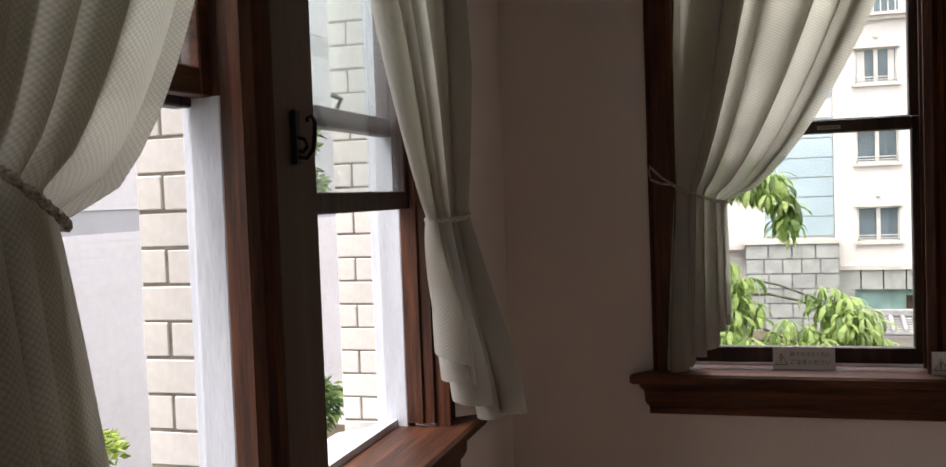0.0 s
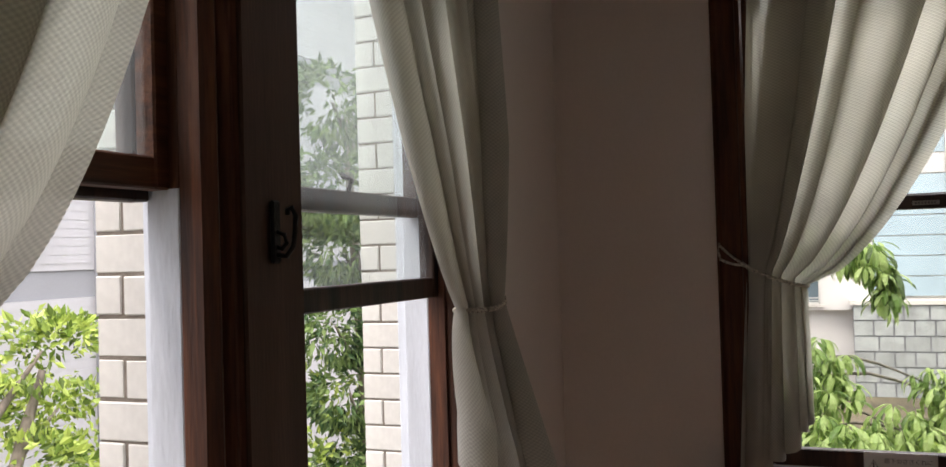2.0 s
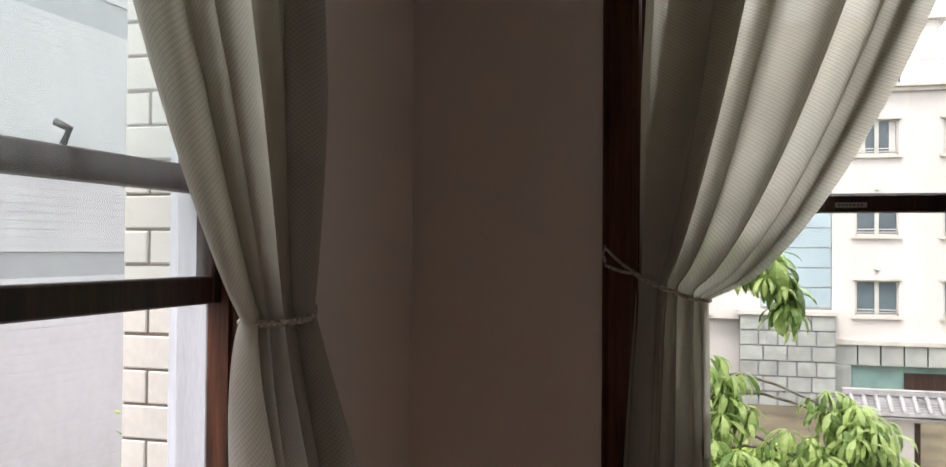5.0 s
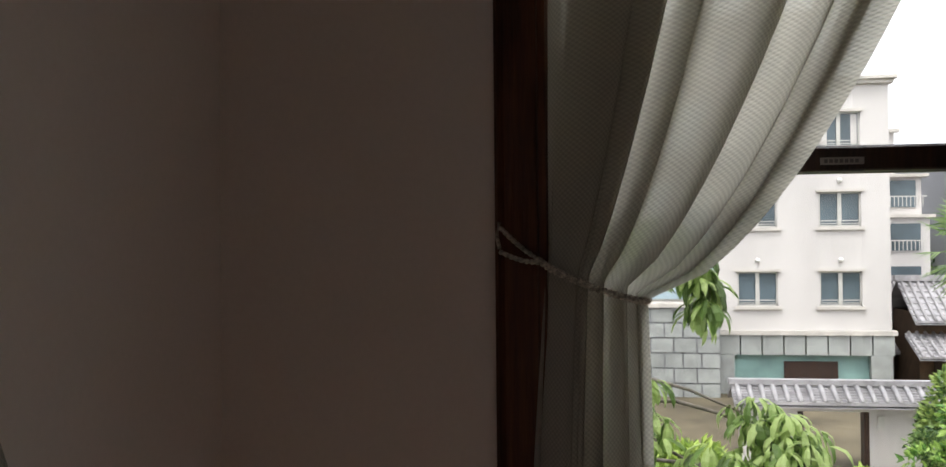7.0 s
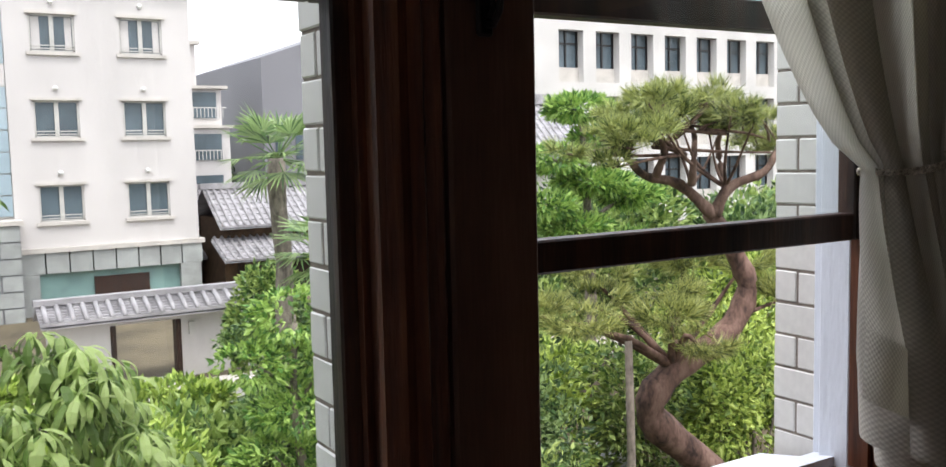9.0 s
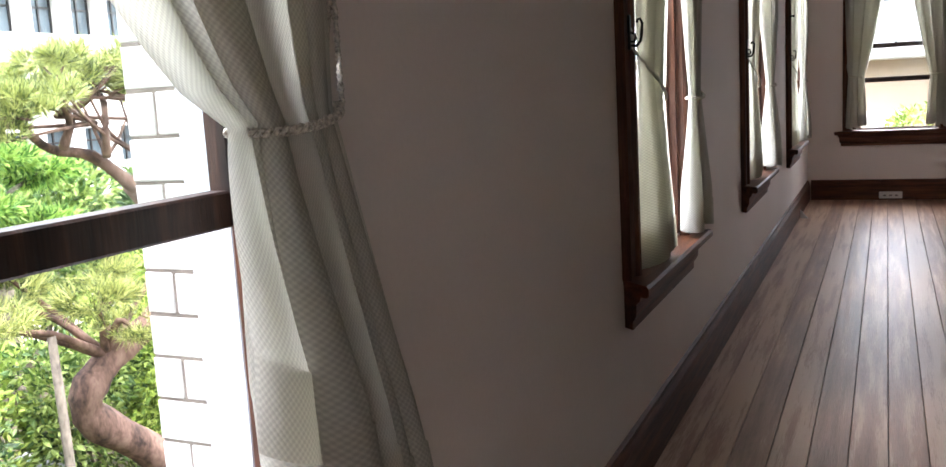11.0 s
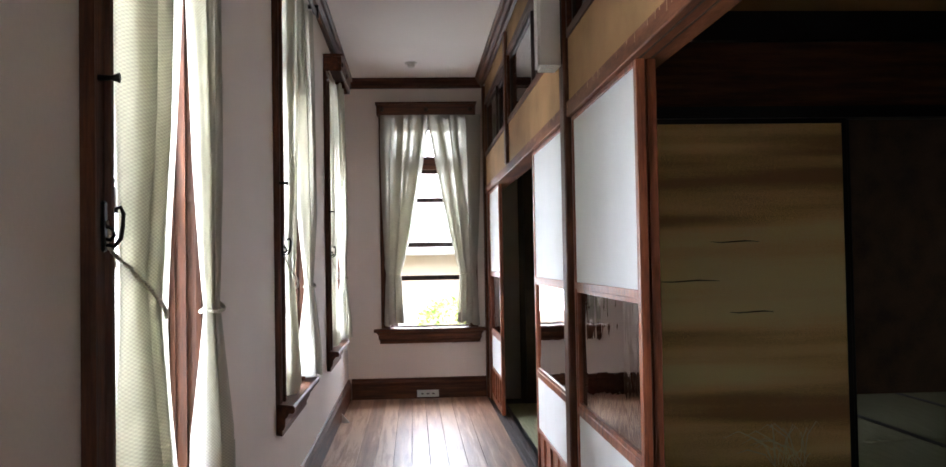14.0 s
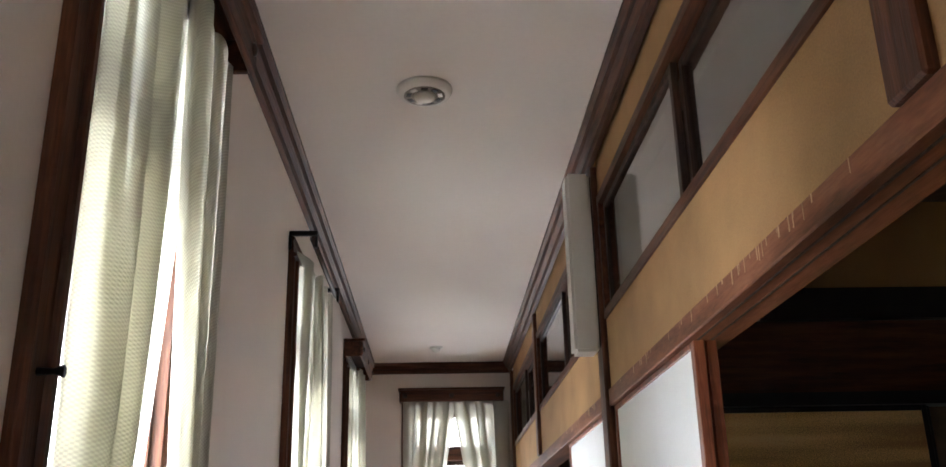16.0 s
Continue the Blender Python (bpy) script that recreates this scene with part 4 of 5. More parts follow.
M_OFFICE = mat("pale_concrete", (0.58, 0.565, 0.545), 0.85, 0.05, 0.4, bump=0.05)
M_BARK = mat("reddish_pine_bark", (0.13, 0.078, 0.058), 0.9, 0.4, 5, (1, 1, 0.5), 0.9, 22, second=(0.24, 0.16, 0.125))
M_GREYBARK = mat("grey_bark", (0.19, 0.165, 0.135), 0.9, 0.3, 6, (1, 1, 0.4), 0.7, 24)
M_TAN = mat("tan_render", (0.50, 0.40, 0.30), 0.9, 0.06, 0.5, bump=0.05)


def leafy(name, color, second, trans=0.4):
    """Leaf surface that glows a little against the light, each leaf of its own tone."""
    m = bpy.data.materials.new(name)
    m.use_nodes = True
    nt = m.node_tree
    nt.nodes.remove(nt.nodes["Principled BSDF"])
    ge = nt.nodes.new("ShaderNodeNewGeometry")
    tc = nt.nodes.new("ShaderNodeTexCoord")
    no = nt.nodes.new("ShaderNodeTexNoise")
    no.inputs["Scale"].default_value = 2.2
    nt.links.new(tc.outputs["Object"], no.inputs["Vector"])
    av = nt.nodes.new("ShaderNodeMath")
    av.operation = "ADD"
    nt.links.new(ge.outputs["Random Per Island"], av.inputs[0])
    nt.links.new(no.outputs[0], av.inputs[1])
    ra = nt.nodes.new("ShaderNodeValToRGB")
    e = ra.color_ramp.elements
    e[0].position, e[0].color = 0.40, (*[c * 0.35 for c in color], 1)
    e[1].position, e[1].color = 1.35, (*second, 1)
    e.new(0.8).color = (*color, 1)
    nt.links.new(av.outputs[0], ra.inputs[0])
    d = nt.nodes.new("ShaderNodeBsdfPrincipled")
    d.inputs["Roughness"].default_value = 0.5
    nt.links.new(ra.outputs[0], d.inputs["Base Color"])
    t = nt.nodes.new("ShaderNodeBsdfTranslucent")
    nt.links.new(ra.outputs[0], t.inputs[0])
    ms = nt.nodes.new("ShaderNodeMixShader")
    ms.inputs[0].default_value = trans
    nt.links.new(d.outputs[0], ms.inputs[1])
    nt.links.new(t.outputs[0], ms.inputs[2])
    nt.links.new(ms.outputs[0], nt.nodes["Material Output"].inputs[0])
    return m


L_BIG = leafy("broad_leaf", (0.17, 0.28, 0.07), (0.46, 0.58, 0.22), 0.5)
L_BRIGHT = leafy("fresh_yellow_green_leaf", (0.17, 0.28, 0.045), (0.42, 0.54, 0.12), 0.25)
L_MID = leafy("green_leaf", (0.09, 0.18, 0.045), (0.30, 0.40, 0.11), 0.22)
L_DARK = leafy("dark_leaf", (0.05, 0.115, 0.036), (0.17, 0.26, 0.08), 0.2)
L_FRESH = leafy("fresh_green_leaf", (0.13, 0.28, 0.06), (0.36, 0.52, 0.13), 0.3)
L_PINE = leafy("pine_needle", (0.14, 0.195, 0.055), (0.38, 0.42, 0.13), 0.25)
L_PALM = leafy("palm_leaf", (0.12, 0.22, 0.08), (0.27, 0.38, 0.15), 0.35)


# ---- outside: plants ----
def leaf_mesh(name, spots, size, aspect, material, rng, droop=0.0, needle=False):
    """spots: rows of point and outward way. One small folded leaf, or a needle tuft, at each."""
    P = np.array([s[:3] for s in spots], float)
    N = np.array([s[3:6] for s in spots], float)
    n = len(P)
    D = rng.normal(size=(n, 3)) * (0.6 if not needle else 0.35) + N
    D[:, 2] -= droop
    D /= np.linalg.norm(D, axis=1)[:, None] + 1e-9
    S = np.cross(D, rng.normal(size=(n, 3)))
    S /= np.linalg.norm(S, axis=1)[:, None] + 1e-9
    U = np.cross(S, D)
    L = size * rng.uniform(0.6, 1.25, n)[:, None]
    W = L * aspect
    if needle:
        V, Fc = [], []
        for k in range(5):
            d = D + 0.55 * rng.normal(size=(n, 3))
            d /= np.linalg.norm(d, axis=1)[:, None]
            base = 3 * np.arange(n)[:, None] + 3 * n * k
            V.append(np.stack([P - S * W, P + S * W, P + d * L], 1).reshape(-1, 3))
            Fc.append(base + np.array([[0, 1, 2]]))
        V = np.concatenate(V)
        Fc = np.concatenate(Fc)
    else:
        V = np.stack([P, P + D * L * 0.45 + S * W * 0.5 + U * W * 0.12, P + D * L * 0.5 - U * W * 0.1, P + D * L * 0.45 - S * W * 0.5 + U * W * 0.12, P + D * L - U * L * 0.08], 1).reshape(-1, 3)
        base = 5 * np.arange(n)[:, None]
        Fc = np.concatenate([base + np.array([[0, 1, 2]]), base + np.array([[0, 2, 3]]), base + np.array([[1, 4, 2]]), base + np.array([[2, 4, 3]])])
    me = bpy.data.meshes.new(name)
    me.from_pydata(V.tolist(), [], Fc.tolist())
    me.materials.append(material)
    return me


def clump_spots(clumps, count, rng, hollow=0.55):
    """Points spread over the shells of ellipsoids (x, y, z, rx, ry, rz), in uneven lumps."""
    out = []
    vol = [c[3] * c[4] + c[4] * c[5] + c[3] * c[5] for c in clumps]
    tot = sum(vol)
    for c, v in zip(clumps, vol):
        k = max(20, int(count * v / tot))
        lumps = rng.normal(size=(max(5, k // 60), 3))
        lumps /= np.linalg.norm(lumps, axis=1)[:, None]
        pick = lumps[rng.integers(0, len(lumps), k)] + 0.32 * rng.normal(size=(k, 3))
        pick /= np.linalg.norm(pick, axis=1)[:, None]
        r = rng.uniform(hollow, 1.0, k) ** 0.6
        p = pick * r[:, None] * np.array(c[3:6]) + np.array(c[:3])
        out.append(np.concatenate([p, pick], 1))
    return np.concatenate(out)


def plant(name, label, category, at, limbs, clumps, count, size, material, bark, seed, aspect=0.45, droop=0.25, needle=False, group=""):
    """Limbs: lists of points with a foot and a tip radius. Clumps lie round the limb ends, all in metres from the foot."""
    rng = np.random.default_rng(seed)
    ob = thing(name, label, category, pose(*at), group=group)
    for pts, r0, r1 in limbs:
        q = [Vector(p) for p in pts]
        fine = []
        for i in range(len(q) - 1):
            for k in range(4):
                f = k / 4
                p0, p1, p2, p3 = q[max(i - 1, 0)], q[i], q[i + 1], q[min(i + 2, len(q) - 1)]
                fine.append(0.5 * (2 * p1 + (p2 - p0) * f + (2 * p0 - 5 * p1 + 4 * p2 - p3) * f * f + (3 * p1 - p0 - 3 * p2 + p3) * f ** 3))
        fine.append(q[-1])
        n = len(fine)
        part("trunk" if r0 > 0.06 else "branch", tube(fine, 1.0, 9, taper=[(r0 + (r1 - r0) * i / (n - 1)) * (1 + 0.10 * math.sin(i * 2.1 + seed)) for i in range(n)]), bark, ob)
    cr = new("crown", leaf_mesh("crown", clump_spots(clumps, count, rng), size, aspect, material, rng, droop, needle))
    cr.parent = ob
    return ob


GZ = -4.2


def shrub(at, r, material, seed, size=0.07, count=2600, label="rounded green garden shrub", name="shrub"):
    rng = np.random.default_rng(seed)
    cl = [(0, 0, r[2] * 0.75, r[0] * 0.8, r[1] * 0.8, r[2] * 0.8)]
    for k in range(6):
        a = rng.uniform(0, 6.28)
        cl.append((math.cos(a) * r[0] * 0.5, math.sin(a) * r[1] * 0.5, r[2] * rng.uniform(0.6, 1.25), r[0] * 0.45, r[1] * 0.45, r[2] * 0.4))
    lim = [([(0, 0, 0), (0.05, 0.02, r[2] * 0.5), (0.1 * rng.normal(), 0.1, r[2])], 0.05, 0.02)]
    for k in range(3):
        a = rng.uniform(0, 6.28)
        lim.append(([(0, 0, 0.1), (math.cos(a) * r[0] * 0.3, math.sin(a) * r[1] * 0.3, r[2] * 0.6), (math.cos(a) * r[0] * 0.5, math.sin(a) * r[1] * 0.5, r[2])], 0.03, 0.01))
    return plant(name, label, "shrub", at, lim, cl, count, size, material, M_GREYBARK, seed, droop=0.1, group="garden shrubs")


# broad-leaved tree close to the house
big = []
rng0 = np.random.default_rng(77)
hang = [(0.90, 2.15, 1.25, 0.16, 0.15, 0.10), (1.02, 2.2, 1.08, 0.10, 0.12, 0.14), (0.75, 2.3, 1.3, 0.2, 0.2, 0.12)]
low = [(0.72, 2.3, 0.62, 0.16, 0.2, 0.22), (0.80, 2.1, 0.30, 0.22, 0.25, 0.2), (1.10, 2.2, 0.36, 0.24, 0.25, 0.2), (1.34, 2.2, 0.52, 0.16, 0.2, 0.16), (1.50, 2.3, 0.24, 0.2, 0.25, 0.2), (0.95, 2.4, 0.02, 0.5, 0.4, 0.22), (1.2, 2.3, 0.60, 0.10, 0.12, 0.10), (0.5, 2.4, 0.35, 0.2, 0.2, 0.3)]
tx, ty = 0.05, 3.6
tree_limbs = [([(0, 0, 0), (0.05, -0.1, 2.0), (-0.05, -0.3, 3.8), (-0.1, -0.5, 5.2)], 0.14, 0.05)]
for c in hang + low:
    p = (c[0] - tx, c[1] - ty, c[2] - GZ)
    tree_limbs.append(([(-0.03, -0.3, 3.9 + 0.5 * (c[2] + 0.2)), (p[0] * 0.55, p[1] * 0.6, p[2] + 0.06), (p[0], p[1], p[2])], 0.016, 0.004))
def hanging_leaves(clumps, count, size, seed):
    """Whorls of long pointed leaves that arch out from a twig and hang down."""
    rng = np.random.default_rng(seed)
    verts, faces = [], []
    vol = np.array([c[3] * c[4] + c[4] * c[5] + c[3] * c[5] for c in clumps])
    for c, k in zip(clumps, np.maximum(4, (count * vol / vol.sum()).astype(int))):
        for _ in range(k):
            p = rng.normal(size=3)
            p = p / np.linalg.norm(p) * rng.uniform(0.3, 1.0) * np.array(c[3:6]) + np.array(c[:3])
            turn = rng.uniform(0, 6.28)
            for q in range(rng.integers(5, 9)):
                az = turn + q * 2.4 + rng.normal() * 0.25
                el = rng.uniform(-0.5, 0.55)
                out = np.array((math.cos(az), math.sin(az), 0.0))
                side = np.array((-math.sin(az), math.cos(az), 0.0))
                ln = size * rng.uniform(0.65, 1.2)
                wd = ln * rng.uniform(0.095, 0.135)
                pos, base = p.copy(), len(verts)
                tilt = side * rng.normal() * 0.25
                for i, (f, w) in enumerate(((0.12, 0.08), (0.25, 0.8), (0.25, 1.0), (0.22, 0.72), (0.20, 0.0))):
                    d = out * math.cos(el) + np.array((0, 0, math.sin(el))) + tilt * 0.3
                    up = np.cross(side, d)
                    pos = pos + d * ln * f
                    s1 = side * wd * w
                    verts.extend((pos + s1 + up * wd * w * 0.35, pos, pos - s1 + up * wd * w * 0.35))
                    el -= rng.uniform(0.30, 0.62)
                    if i:
                        o = base + 3 * (i - 1)
                        faces.extend(((o, o + 3, o + 4, o + 1), (o + 1, o + 4, o + 5, o + 2)))
    me = bpy.data.meshes.new("crown")
    me.from_pydata([tuple(v) for v in verts], [], faces)
    me.materials.append(L_BIG)
    return me


broad = plant("tree", "broad-leaved tree with large drooping leaves near the windows", "tree", (tx, ty, GZ), tree_limbs, [(-0.1, -0.5, 5.0, 0.2, 0.2, 0.2)], 40, 0.1, L_BIG, M_GREYBARK, 3)
lv = new("crown", hanging_leaves([(c[0] - tx, c[1] - ty, c[2] - GZ, *c[3:]) for c in hang + low], 560, 0.135, 6))
lv.parent = broad


# the leaning red pine
px0, py0 = 9.9, 7.5
def rel(p, y=0.0):
    return (p[0] - px0, y, p[1] - GZ)


pine_pts = [(10.3, -4.2), (9.75, -3.1), (8.72, -2.15), (9.05, -1.6), (9.85, -1.25), (10.25, -0.7), (10.1, -0.2), (9.75, 0.35)]
plimbs = [([rel(p, 0.1 * math.sin(i)) for i, p in enumerate(pine_pts)], 0.24, 0.11)]
rng1 = np.random.default_rng(8)
crowns = []
mains = [[(9.75, 0.3), (9.35, 0.72), (8.75, 0.85), (8.2, 1.12), (7.75, 1.15)], [(9.75, 0.3), (9.95, 0.66), (10.4, 0.85), (10.75, 1.15), (11.05, 1.25)],
         [(9.35, 0.72), (9.25, 1.1), (9.5, 1.4), (9.35, 1.7)], [(9.95, 0.66), (10.1, 1.05), (9.95, 1.35), (10.2, 1.6)], [(8.75, 0.85), (8.7, 1.2), (8.4, 1.45)]]
for i, mn in enumerate(mains):
    plimbs.append(([rel(p, 0.25 * math.sin(2.3 * i + 1.1 * k) * (k > 0)) for k, p in enumerate(mn)], 0.085 if i < 2 else 0.055, 0.02))
for k in range(38):
    a = rng1.uniform(-1.0, 1.0)
    x, z = 9.32 + a * 2.0, 1.18 + 0.62 * (1 - a * a) + rng1.uniform(-0.30, 0.12)
    y = rng1.uniform(-0.9, 0.9)
    mn = mains[k % 5]
    o = min(mn[1:], key=lambda p: (p[0] - x) ** 2 + (p[1] - z) ** 2)
    mx, mz = (o[0] + x) / 2 + rng1.uniform(-0.12, 0.12), o[1] + 0.35 * (z - o[1]) + rng1.uniform(-0.06, 0.06)
    plimbs.append(([rel(o), rel((mx, mz), y * 0.45), rel((x, z - 0.06), y)], 0.028, 0.009))
    crowns.append((*rel((x, z), y), 0.25, 0.24, 0.10))
for x, z, y in ((7.4, -0.75, -0.2), (8.0, -0.62, 0.3), (8.6, -0.75, -0.4), (9.2, -0.6, 0.2), (10.6, -0.35, 0.3), (10.9, -0.75, -0.2), (8.2, -0.35, 0.5), (9.0, -1.15, -0.5), (9.7, -0.3, 0.5), (7.0, -0.6, 0.3)):
    plimbs.append(([rel((9.0, -1.55)), rel(((9.0 + x) / 2, -1.05 + 0.15 * y), y * 0.5), rel((x, z - 0.1), y)], 0.06, 0.014))
    crowns.append((*rel((x, z), y), 0.46, 0.42, 0.16))
plant("pine_tree", "old leaning red pine with a bent bare trunk in the garden", "tree", (px0, py0, GZ), plimbs, crowns, 8200, 0.17, L_PINE, M_BARK, 12, aspect=0.045, droop=-0.9, needle=True)

# layered green pine behind
cl = []
for x, z, r in ((-0.2, 6.2, 0.9), (0.4, 5.6, 0.8), (-0.9, 5.2, 0.8), (0.2, 4.7, 1.1), (-1.1, 4.3, 0.8), (1.3, 4.35, 0.9), (-0.3, 3.8, 1.0), (1.0, 3.4, 1.1), (-1.3, 3.3, 0.8)):
    cl.append((x * 1.1, 0.2 * x, z, r * 0.78, r * 0.72, 0.22))
lm = [([(0, 0, 0), (0.1, 0, 3), (-0.1, 0, 6.0)], 0.17, 0.05)] + [([(0, 0, c[2] - 0.5), (c[0] * 0.6, c[1] * 0.6, c[2] - 0.15), (c[0], c[1], c[2])], 0.05, 0.02) for c in cl]
plant("pine_tree", "layered bright green cloud-pruned pine in the garden", "tree", (12.9, 14.0, GZ), lm, cl, 14000, 0.20, L_FRESH, M_GREYBARK, 14, aspect=0.3, droop=0.0)
# cloud-pruned small tree in the middle of the garden
cl = [(0, 0, 3.6, 0.55, 0.5, 0.3), (-0.5, 0, 3.1, 0.45, 0.4, 0.25), (0.45, 0.1, 3.0, 0.5, 0.45, 0.25), (0.1, 0, 2.5, 0.7, 0.6, 0.25), (-0.3, 0, 2.0, 0.5, 0.5, 0.22), (0.5, 0, 1.9, 0.45, 0.4, 0.2)]
lm = [([(0, 0, 0), (0.08, 0, 1.4), (-0.05, 0, 2.4), (0, 0, 3.5)], 0.08, 0.03)] + [([(0, 0, c[2] - 0.4), (c[0], c[1], c[2])], 0.03, 0.012) for c in cl]
plant("garden_tree", "small cloud-pruned tree with a slim trunk", "tree", (4.62, 9.0, GZ), lm, cl, 5200, 0.11, L_FRESH, M_GREYBARK, 15, droop=0.15)
plant("garden_tree", "small spreading tree beside the gate wall", "tree", (7.6, 18.0, GZ), [([(0, 0, 0), (0.2, 0, 0.9), (-0.1, 0, 1.7)], 0.08, 0.03)], [(0, 0, 1.9, 0.9, 0.8, 0.4), (-0.7, 0, 1.5, 0.6, 0.5, 0.3), (0.7, 0, 1.6, 0.7, 0.6, 0.3)], 2200, 0.14, L_DARK, M_GREYBARK, 16)

# shrubs of the garden
shrubs = [((1.4, 7.0), (1.2, 1.0, 2.1), L_BRIGHT, 0.09), ((2.7, 8.2), (1.1, 1.0, 1.95), L_BRIGHT, 0.10), ((3.6, 10.0), (1.1, 1.0, 1.7), L_MID, 0.11), ((2.4, 11.0), (1.6, 1.2, 1.6), L_BRIGHT, 0.10),
          ((5.6, 12.6), (1.0, 0.9, 1.2), L_DARK, 0.10), ((3.3, 6.2), (1.1, 0.9, 1.6), L_MID, 0.13), ((0.2, 9.5), (1.6, 1.2, 2.2), L_BRIGHT, 0.11), ((-1.5, 8.0), (1.5, 1.2, 2.4), L_MID, 0.11), ((5.0, 16.0), (1.3, 1.0, 0.9), L_BRIGHT, 0.12),
          ((7.4, 15.5), (1.2, 1.0, 1.0), L_MID, 0.12), ((9.4, 17.0), (1.5, 1.2, 1.3), L_BRIGHT, 0.13), ((11.3, 21.0), (1.6, 1.2, 3.0), L_BRIGHT, 0.15), ((1.0, 14.0), (2.0, 1.4, 1.4), L_BRIGHT, 0.13), ((9.6, 21.0), (0.9, 0.6, 0.6), L_BRIGHT, 0.12),
          ((6.3, 6.3), (0.7, 0.7, 1.6), L_MID, 0.06), ((6.9, 7.6), (1.0, 0.9, 2.3), L_DARK, 0.07), ((11.3, 8.2), (1.35, 1.1, 1.7), L_BRIGHT, 0.085), ((12.4, 9.5), (1.4, 1.2, 1.9), L_BRIGHT, 0.09), ((10.4, 9.4), (1.2, 1.0, 1.6), L_MID, 0.09),
          ((8.8, 10.2), (1.3, 1.1, 1.7), L_BRIGHT, 0.09), ((7.6, 10.8), (1.2, 1.0, 2.1), L_DARK, 0.09), ((11.5, 6.4), (1.0, 0.9, 1.35), L_DARK, 0.07), ((7.5, 18.6), (0.9, 0.8, 2.0), L_MID, 0.11), ((10.0, 12.6), (1.7, 1.3, 2.0), L_MID, 0.11), ((14.5, 11.5), (1.8, 1.4, 2.3), L_BRIGHT, 0.12),
          ((12.0, 17.0), (2.4, 1.5, 2.6), L_DARK, 0.14), ((15.5, 16.0), (2.4, 1.5, 2.8), L_MID, 0.15), ((19.0, 15.0), (2.6, 1.8, 2.6), L_DARK, 0.17), ((22.5, 18.0), (3.0, 2.0, 2.8), L_MID, 0.2), ((17.0, 11.5), (1.8, 1.5, 2.3), L_BRIGHT, 0.13), ((20.0, 22.0), (3.0, 2.0, 3.0), L_DARK, 0.2), ((16.0, 21.0), (2.0, 1.4, 2.6), L_BRIGHT, 0.17)]
for i, ((x, y), r, mt, sz) in enumerate(shrubs):
    shrub((x, y, GZ), r, mt, 100 + i, sz * 1.55, 5200, {"fresh_yellow_green_leaf": "fresh yellow-green garden shrub on the earth", "green_leaf": "leafy green garden shrub on the earth", "dark_leaf": "dark green garden shrub on the earth"}[mt.name])
hd = plant("topiary", "clipped dark green dome of box in the garden", "shrub", (7.85, 6.7, GZ), [([(0, 0, 0), (0, 0, 0.8)], 0.06, 0.03)], [(-0.15, 0, 0.84, 1.0, 0.9, 0.80), (0.5, 0.1, 0.7, 0.65, 0.6, 0.68)], 15000, 0.085, L_MID, M_GREYBARK, 60, droop=-0.3)
stake = thing("garden_post", "weathered grey-green wooden post among the shrubs", "post", pose(8.22, 7.4, GZ), bm=tube([(0, 0, 0), (0.02, 0, 1.2), (0.0, 0, 2.3), (-0.02, 0, 3.1)], 0.055, 9, taper=[1.1, 1, 0.95, 0.85]), material=M_GREYBARK)
rock = bmesh.new()
bmesh.ops.create_icosphere(rock, subdivisions=3, radius=0.6)
for v in rock.verts:
    v.co *= 1 + 0.25 * noise.noise(v.co * 1.7)
    v.co.z *= 0.6
thing("garden_rock", "grey rough rock lying on the garden earth", "rock", pose(10.6, 10.6, GZ + 0.2), bm=rock, material=M_STONE)


def palm(at, h, seed, r=1.0):
    rng = random.Random(seed)
    p = thing("palm_tree", "fan palm with a shaggy brown trunk", "palm", pose(*at), group="palms")
    part("trunk", tube([(0.04 * math.sin(i), 0, h * i / 12) for i in range(13)], 0.13, 10, taper=[1.1 + 0.12 * (i % 2) for i in range(13)]), M_GREYBARK, p, "shaggy fibrous trunk")
    for k in range(26):
        a, e = rng.uniform(0, 6.28), rng.uniform(-0.7, 1.1)
        d = Vector((math.cos(a) * math.cos(e), math.sin(a) * math.cos(e), math.sin(e)))
        s = d.cross(Vector((0, 0, 1))).normalized()
        o = Vector((0, 0, h))
        c = o + d * 0.55 * r
        bm = tube([o, o + d * 0.3 * r, c], 0.012, 4)
        for q in range(-7, 8):
            f = q / 7 * 1.25
            w = (d * math.cos(f) + s * math.sin(f)).normalized()
            tip = c + w * 0.6 * r + Vector((0, 0, -0.18 * r * abs(rng.random())))
            n = w.cross(d.cross(s)).normalized() * 0.022 * r
            v = [bm.verts.new(x) for x in (c, c + w * 0.3 * r + n, tip, c + w * 0.3 * r - n)]
            bm.faces.new(v)
        part("frond", bm, L_PALM, p)
    return p


palm((6.33, 14.0, GZ), 5.35, 1, 1.0)
palm((6.30, 12.0, GZ), 3.9, 2, 0.9)
palm((17.5, 24.0, GZ), 4.6, 3, 1.2)

# trees west of the house
cl = [(0, 0, 4.85, 0.62, 0.6, 0.30), (-0.2, 0.35, 4.35, 0.5, 0.5, 0.22), (0.1, -0.35, 4.0, 0.6, 0.5, 0.26), (0.0, 0.65, 3.85, 0.55, 0.5, 0.24), (0.1, -0.1, 3.3, 0.8, 0.7, 0.3), (0.1, 0.9, 3.3, 0.5, 0.5, 0.25)]
lm = [([(0, -0.9, 0), (0.1, -0.7, 2.4), (0, -0.4, 3.6), (0, 0, 4.7)], 0.12, 0.03)] + [([(0, -0.5, c[2] - 0.5), (c[0], c[1], c[2])], 0.04, 0.012) for c in cl]
